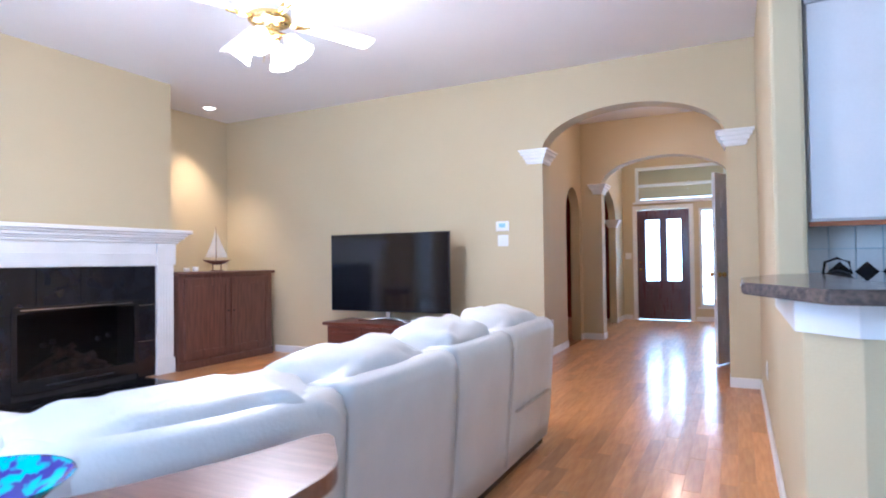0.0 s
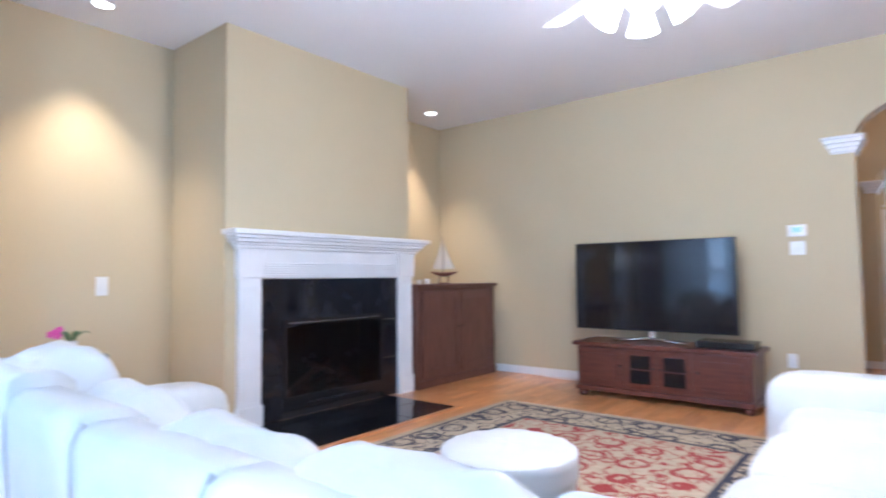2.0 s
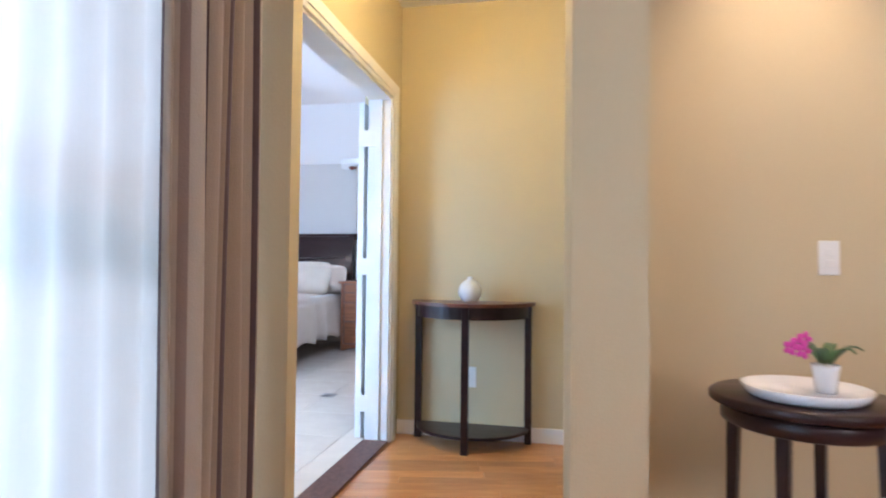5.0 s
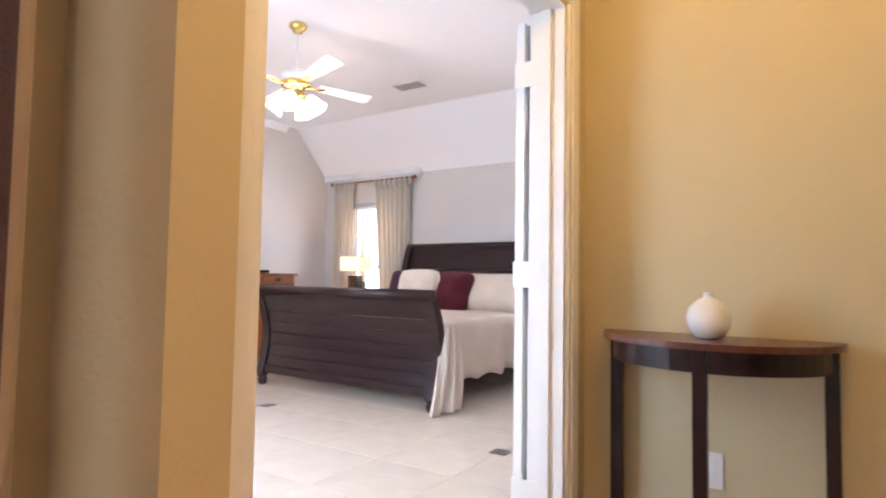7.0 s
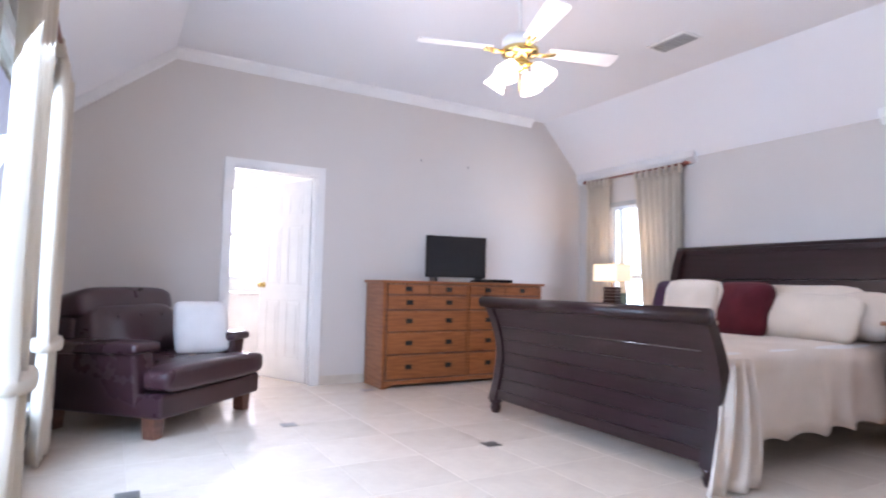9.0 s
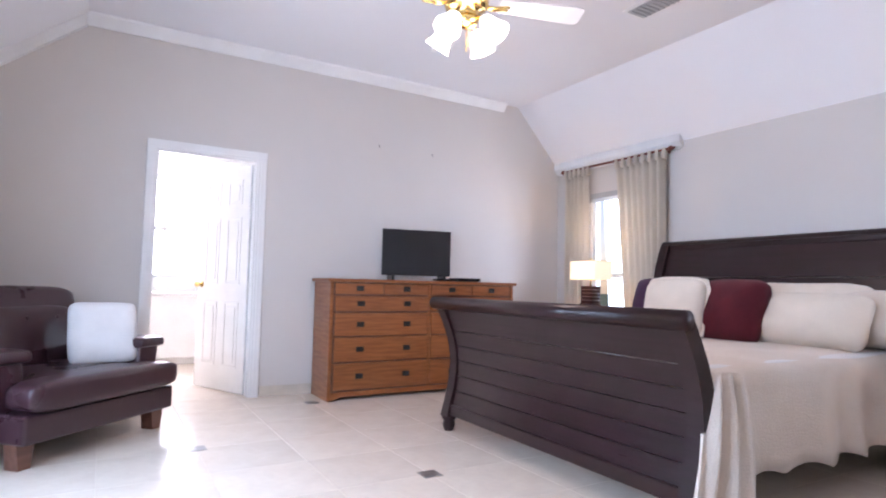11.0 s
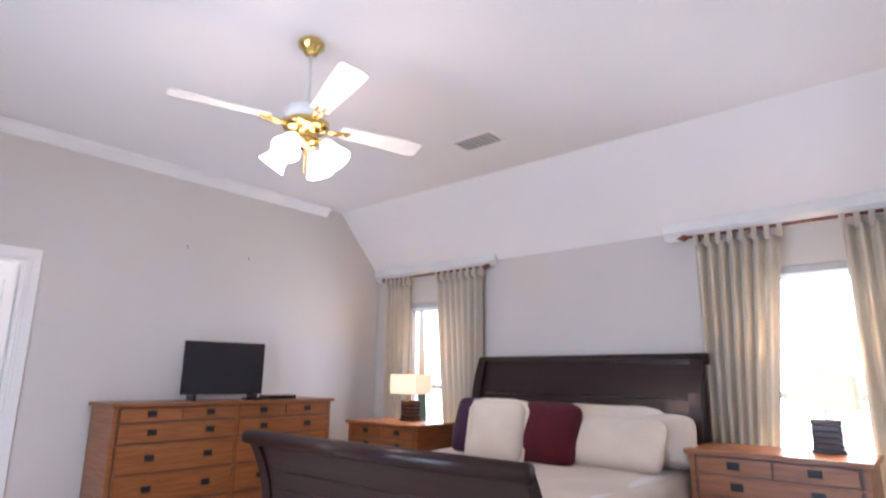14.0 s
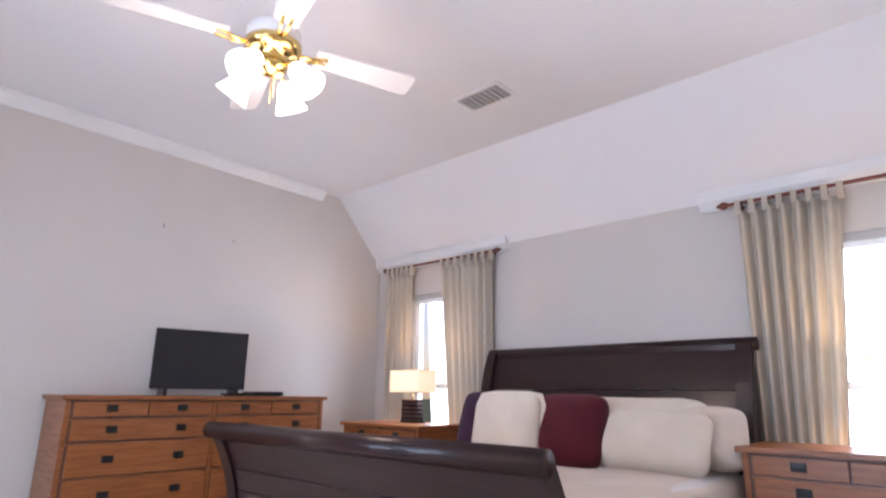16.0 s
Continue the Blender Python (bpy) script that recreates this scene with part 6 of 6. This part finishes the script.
# coverlet: lies on the mattress and falls over both sides
cv = thing("coverlet", "ivory quilted coverlet hanging over the sides", "bedspread", (-8.33, -3.045, 0))
bm = bm_new()
nu, nv = 64, 44
gridv = []
for i in range(nu + 1):
    u = -2.02 + 1.83 * i / nu
    row = []
    for j in range(nv + 1):
        v = -1.42 + 2.84 * j / nv
        hem = 0.035 * abs(math.sin(u * 9.5)) if abs(v) > 1.25 else 0
        if abs(v) <= 0.95:
            y, z = v, 0.675 + 0.010 * noise.noise(Vector((u * 3, v * 3, 1))) - 0.03 * max(0, abs(v) - 0.8) / 0.15
        else:
            f = abs(v) - 0.95
            y = math.copysign(0.975 + 0.06 * f + 0.022 * math.sin(u * 13 + 2 * math.sin(u * 5)) * min(1, f * 3), v)
            z = 0.645 - f * 1.02 + hem
        row.append(bm.verts.new((u, y, z)))
    gridv.append(row)
for i in range(nu):
    for j in range(nv):
        bm.faces.new((gridv[i][j], gridv[i + 1][j], gridv[i + 1][j + 1], gridv[i][j + 1]))
o_ = part("cover", bm, M["bed"], cv, "", True)
o_.modifiers.new("thickness", "SOLIDIFY").thickness = 0.008
bm = bm_new()
gridv = []
for i in range(21):
    u = i / 20
    row = []
    for j in range(13):
        v = j / 12
        z = 0.64 - 0.62 * v
        x = -0.30 + (u - 0.35) * (0.20 + 0.16 * v) + 0.05 + 0.18 * v * v
        y = 0.985 + 0.10 * v + 0.028 * math.sin(u * 17 + v * 2) + 0.02 * v * math.sin(u * 7)
        row.append(bm.verts.new((x, y, z)))
    gridv.append(row)
for i in range(20):
    for j in range(12):
        bm.faces.new((gridv[i][j], gridv[i + 1][j], gridv[i + 1][j + 1], gridv[i][j + 1]))
o_ = part("corner_fold", bm, M["bed"], cv, "coverlet corner hanging to the floor", True)
o_.modifiers.new("thickness", "SOLIDIFY").thickness = 0.012


def pillow(name, label, mat, x, y, z, sx, sy, sz, tilt, turn=0, seed=0, flange=False):
    p = thing(name, label, "pillow", (x, y, z), turn, "pillows on the bed")
    m = Matrix.Rotation(radians(tilt), 4, "Y")
    part("cushion", puff(bm_new(), sz, sy, sx, m @ Matrix.Rotation(radians(90), 4, "Y"), 0.30, 0.95, 44, 0.03, seed), mat, p, "", True)
    if flange:
        bm = bm_new()
        pts = []
        for k in range(72):
            a = 2 * math.pi * k / 72
            r = 1.09 + 0.015 * math.sin(9 * a)
            c, s = math.cos(a), math.sin(a)
            pts.append((math.copysign(abs(c) ** 0.32, c) * sy * r, math.copysign(abs(s) ** 0.32, s) * sz * r))
        prism(bm, pts, "x", -0.006, 0.006)
        bmesh.ops.transform(bm, matrix=m, verts=bm.verts)
        part("flange", bm, mat, p)


PZ = 0.69
pillow("pillow", "ivory pillow sham leaning on the headboard", M["pillow"], -10.16, -2.60, PZ + 0.17, 0.13, 0.40, 0.20, -26, 0, 1)
pillow("pillow", "ivory pillow sham leaning on the headboard", M["pillow"], -10.16, -3.50, PZ + 0.17, 0.13, 0.40, 0.20, -26, 0, 2)
pillow("pillow", "soft ivory pillow tucked under the coverlet", M["bed"], -10.20, -2.34, PZ + 0.15, 0.16, 0.32, 0.17, -20, 0, 3)
pillow("pillow", "ivory pillow lying in front of the headboard", M["pillow"], -9.98, -2.50, PZ + 0.13, 0.13, 0.36, 0.18, -30, 0, 4)
pillow("pillow", "burgundy velvet cushion leaning among pillows", M["red"], -9.88, -2.90, PZ + 0.165, 0.12, 0.24, 0.22, -22, -6, 5)
pillow("pillow", "dark plum velvet cushion behind the ivory one", M["plum"], -9.96, -3.52, PZ + 0.18, 0.11, 0.24, 0.22, -22, 8, 6)
pillow("pillow", "ivory square cushion with a scalloped edge", M["pillow"], -9.75, -3.24, PZ + 0.17, 0.11, 0.215, 0.21, -18, 10, 7, True)


def table_lamp(loc, label):
    t = thing("table_lamp", label, "lamp", loc, 0, "bedside lamps")
    bm = boxed(-0.062, 0.062, -0.085, 0.085, 0.0, 0.022, bev=0.004)
    part("foot", bm, M["espresso"], t)
    bm = bm_new()
    for k in range(5):
        box(bm, -0.055, 0.055, -0.078 + 0.003 * (k % 2), 0.078 - 0.003 * (k % 2), 0.022 + 0.034 * k, 0.054 + 0.034 * k, bev=0.004)
    part("base", bm, M["espresso"], t, "dark wooden block base")
    part("stem", tube(bm_new(), [(0, 0, 0.19), (0, 0, 0.30)], 0.007), M["brass"], t, "", True)
    bm = bm_new()
    for s in (-1, 1):
        box(bm, -0.115, 0.115, min(s * 0.165, s * 0.162), max(s * 0.165, s * 0.162), 0.25, 0.43)
        box(bm, min(s * 0.115, s * 0.112), max(s * 0.115, s * 0.112), -0.162, 0.162, 0.25, 0.43)
    part("shade", bm, M["shade"], t, "glowing ivory rectangular shade")
    bm = bm_new()
    for z in (0.247, 0.430):
        for s in (-1, 1):
            box(bm, -0.118, 0.118, min(s * 0.168, s * 0.161), max(s * 0.168, s * 0.161), z, z + 0.006)
            box(bm, min(s * 0.118, s * 0.111), max(s * 0.118, s * 0.111), -0.161, 0.161, z, z + 0.006)
    part("shade_trim", bm, M["cream"], t)
    part("finial", lathe(bm_new(), [(0.004, 0.42), (0.01, 0.445), (0.006, 0.465)], 12), M["brass"], t, "", True)


table_lamp((-10.38, -4.69, 0.82), "wooden table lamp with a glowing ivory shade")
table_lamp((-10.42, -1.33, 0.82), "wooden table lamp with a lit shade by the window")

# bedroom television and boxes on the dresser
bt2 = thing("television", "small black television standing on the dresser", "television", (-8.81, -5.35, 1.025), 180 - 10)
part("bezel", boxed(-0.335, 0.335, 0.0, 0.03, 0.045, 0.475, bev=0.004), M["black_gloss"], bt2)
part("screen", boxed(-0.322, 0.322, -0.003, 0.0, 0.065, 0.463), M["screen"], bt2, "glossy dark screen")
for s in (-1, 1):
    part("foot", boxed(s * 0.25 - 0.012, s * 0.25 + 0.012, -0.09, 0.10, 0.0, 0.05, bev=0.003), M["black_gloss"], bt2)
for x, y, w, d, h, lb in ((-9.05, -5.27, 0.17, 0.10, 0.022, "small black receiver box on the dresser"), (-9.33, -5.33, 0.26, 0.18, 0.035, "slim black disc player on the dresser")):
    bxx = thing("media_box", lb, "media box", (x, y, 1.025))
    part("case", boxed(-w / 2, w / 2, -d / 2, d / 2, 0.004, h, bev=0.004), M["black_gloss"], bxx)
    part("foot", boxed(-w / 2 + 0.02, w / 2 - 0.02, -d / 2 + 0.02, d / 2 - 0.02, 0.0, 0.005), M["iron"], bxx)
for x, z in ((-8.52, 2.32), (-9.11, 2.31)):
    hk = thing("picture_hook", "small brass picture hook on the bare wall", "hook", (x, BY0, z))
    part("hook", tube(bm_new(), [(0, 0.0, 0.015), (0, 0.006, 0.0), (0, 0.012, -0.012), (0, 0.018, -0.004)], 0.003, 6), M["iron"], hk)

# leather armchair
ac = thing("armchair", "dark brown leather armchair with rolled arms", "armchair", (-6.02, -4.80, 0), 45)
ac.scale = (1.14, 1.08, 1.04)
part("seat_base", boxed(-0.46, 0.46, -0.40, 0.44, 0.13, 0.275, bev=0.025, seg=3), M["brown_leather"], ac)
part("seat_cushion", puff(bm_new(), 0.31, 0.40, 0.080, Matrix.Translation((0, 0.06, 0.355)), 0.22, 0.42, 40, 0.012, 1), M["brown_leather"], ac, "", True)
part("cushion_front", puff(bm_new(), 0.46, 0.10, 0.080, Matrix.Translation((0, 0.385, 0.355)), 0.22, 0.42, 40, 0.012, 2), M["brown_leather"], ac, "thick front of the seat cushion", True)
for s in (-1, 1):
    bm = boxed(s * 0.385 - 0.075, s * 0.385 + 0.075, -0.42, 0.28, 0.15, 0.53, bev=0.03, seg=3)
    for v in bm.verts:
        v.co.x += s * 0.045 * max(0, v.co.z - 0.25) / 0.27
    arm = part("arm", bm, M["brown_leather"], ac, "", True)
    part("arm_pad", puff(bm_new(), 0.105, 0.37, 0.042, Matrix.Translation((s * 0.425, -0.06, 0.528)) @ Matrix.Rotation(radians(2), 4, "X"), 0.2, 0.5, 36, 0.01, 4), M["brown_leather"], arm, "flat padded arm top", True)
    for y in (-0.20, 0.02):
        part("seam", tube(bm_new(), [(s * 0.462, y, 0.28), (s * 0.482, y, 0.40), (s * 0.503, y, 0.50)], 0.004, 6), M["brown_leather"], arm)
bm = boxed(-0.39, 0.39, -0.48, -0.30, 0.13, 0.70, bev=0.04, seg=3)
part("back_frame", bm, M["brown_leather"], ac, "", True)
part("back_cushion", puff(bm_new(), 0.36, 0.12, 0.20, Matrix.Translation((0, -0.28, 0.57)) @ Matrix.Rotation(radians(12), 4, "X"), 0.26, 0.5, 40, 0.02, 7), M["brown_leather"], ac, "buttoned back cushion", True)
part("back_roll", puff(bm_new(), 0.38, 0.125, 0.115, Matrix.Translation((0, -0.36, 0.765)) @ Matrix.Rotation(radians(14), 4, "X"), 0.3, 0.55, 40, 0.025, 9), M["brown_leather"], ac, "soft rolled top of the back", True)
for x in (-0.18, 0, 0.18):
    part("button", puff(bm_new(), 0.012, 0.006, 0.012, Matrix.Translation((x, -0.165, 0.70)), 0.9, 0.9, 10), M["brown_leather"], ac)
for s in (-1, 1):
    for y in (-0.38, 0.34):
        bm = prism(bm_new(), [(s * 0.40 - 0.045, 0.14), (s * 0.40 + 0.045, 0.14), (s * 0.40 + 0.03, 0.0), (s * 0.40 - 0.03, 0.0)], "y", y - 0.04, y + 0.04)
        part("leg", bm, M["table_wood"], ac, "tapered wooden leg")
tp = thing("throw_pillow", "plain white square cushion on the armchair", "pillow", (-6.30, -4.90, 0.63), 12)
part("cushion", puff(bm_new(), 0.20, 0.20, 0.07, Matrix.Rotation(radians(104), 4, "X"), 0.25, 0.8, 36, 0.025, 3), M["white_cloth"], tp, "", True)

# bathroom beyond the ajar door
vn = thing("bath_vanity", "white bathroom vanity under a bright window", "vanity", (-6.9, -8.2, 0))
part("body", boxed(-0.8, 0.8, -0.28, 0.28, 0.08, 0.80, bev=0.005), M["trim"], vn)
part("top", boxed(-0.82, 0.82, -0.28, 0.30, 0.80, 0.84, bev=0.008), M["ceramic"], vn)
part("toe_kick", boxed(-0.78, 0.78, -0.25, 0.22, 0.0, 0.08), M["trim"], vn)

enter(HOME)
# ---- floors: boards and tiles ----
fl = tagged(new("floor"), "warm oak strip floor in random lengths", "floor", kind="structure")
part("subfloor", boxed(-7.2, 4.3, -0.89, 11.1, -0.05, -0.008), M["under"], fl)
plank_meshes = {}


def plank_mesh(length):
    key = round(length, 2)
    if key not in plank_meshes:
        bm = boxed(-0.0405, 0.0405, -key / 2 + 0.0006, key / 2 - 0.0006, -0.012, 0.0)
        bmesh.ops.bevel(bm, geom=[e for e in bm.edges if min(v.co.z for v in e.verts) > -0.001], offset=0.0012, segments=1, affect="EDGES")
        me = bpy.data.meshes.new("plank")
        bm.to_mesh(me)
        bm.free()
        me.materials.append(M["plank"])
        plank_meshes[key] = me
    return plank_meshes[key], key


rp = random.Random(11)
near, far = [], []
spans = [(-5.40, -1.68, -0.75, 5.5), (-1.68, 0.44, -0.75, 11.1), (-7.10, -5.40, -0.72, 0.68)]
for x0, x1, y0, y1 in spans:
    x = x0 + 0.0405
    while x < x1 + 0.03:
        y = y0 - rp.uniform(0, 0.5)
        while y < y1:
            ln = rp.choice((0.3, 0.4, 0.5, 0.6, 0.7, 0.9, 1.1))
            if y + ln > y1 + 0.02:
                ln = max(0.05, y1 - y)
            if y + ln > y0 + 0.05:
                start = max(y, y0)
                c = (x, (start + y + ln) / 2, y + ln - start)
                hot = (-0.75 < x < 0.44 and 2.3 < y < 5.6) or x0 < -6
                (near if hot and len(near) < 300 else far).append(c)
            y += ln
        x += 0.081
for x, y, ln in near:
    me, key = plank_mesh(ln)
    o = new("plank", me)
    o.parent = fl
    o.location = (x, y, 0)
vs, fs = [], []
for x, y, ln in far:
    a, b, c, d, g = x - 0.0404, x + 0.0404, y - ln / 2 + 0.0003, y + ln / 2 - 0.0003, 0.0008
    k = len(vs)
    vs += [(a, c, -0.002), (b, c, -0.002), (b, d, -0.002), (a, d, -0.002), (a + g, c + g, 0), (b - g, c + g, 0), (b - g, d - g, 0), (a + g, d - g, 0)]
    fs += [(k + 4, k + 5, k + 6, k + 7), (k, k + 1, k + 5, k + 4), (k + 1, k + 2, k + 6, k + 5), (k + 2, k + 3, k + 7, k + 6), (k + 3, k, k + 4, k + 7)]
me = bpy.data.meshes.new("planks")
me.from_pydata(vs, [], fs)
me.materials.append(M["plank"])
ob = new("planks", me)
ob.parent = fl
tagged(ob, kind="stuff")
kf = tagged(new("floor_kitchen"), "pale kitchen and side room floor", "floor", kind="structure")
part("slab", boxed(0.60, 4.2, -0.75, 3.68, -0.007, 0.0), M["tile"], kf)
part("slab", boxed(-4.5, -1.70, 6.0, 11.1, -0.007, -0.001), M["plank"], kf)
part("slab", boxed(0.42, 1.6, 5.75, 8.1, -0.007, -0.001), M["plank"], kf)
bf = tagged(new("floor_bedroom"), "polished cream travertine floor with dark insets", "floor", kind="structure")
bf.matrix_world = BEDROOM @ pose(0, 0, 0.004)
part("grout_bed", boxed(BX0, BX1, -8.5, -0.50, -0.05, -0.002), M["grout"], bf)
bm = boxed(-0.2492, 0.2492, -0.2492, 0.2492, -0.01, 0.0)
bmesh.ops.bevel(bm, geom=[e for e in bm.edges if min(v.co.z for v in e.verts) > -0.001], offset=0.0008, segments=1, affect="EDGES")
tile_me = bpy.data.meshes.new("tile")
bm.to_mesh(tile_me)
bm.free()
tile_me.materials.append(M["tile"])
ox, oy = -6.80, -2.22
bm = boxed(-0.052, 0.052, -0.052, 0.052, -0.004, 0.0025, bev=0.001, seg=1)
ins_me = bpy.data.meshes.new("inset")
bm.to_mesh(ins_me)
bm.free()
ins_me.materials.append(M["inset"])
for i in range(-9, 5):
    for j in range(-13, 5):
        x, y = ox + 0.25 + 0.5 * i, oy + 0.25 + 0.5 * j
        if BX0 - 0.2 < x < BX1 + 0.2 and -8.6 < y < -0.70 and not (y < BY0 - 0.3 and not -8.4 < x):
            o = new("tile", tile_me)
            o.parent, o.location = bf, (x, y, 0)
for i in range(-4, 3):
    for j in range(-6, 3):
        if (i + j) % 2 == 0 and BX0 < ox + i < BX1 and BY0 < oy + j < -0.6:
            o = new("inset", ins_me)
            o.parent, o.location = bf, (ox + i, oy + j, 0)
            o["label"] = "small dark stone inset"
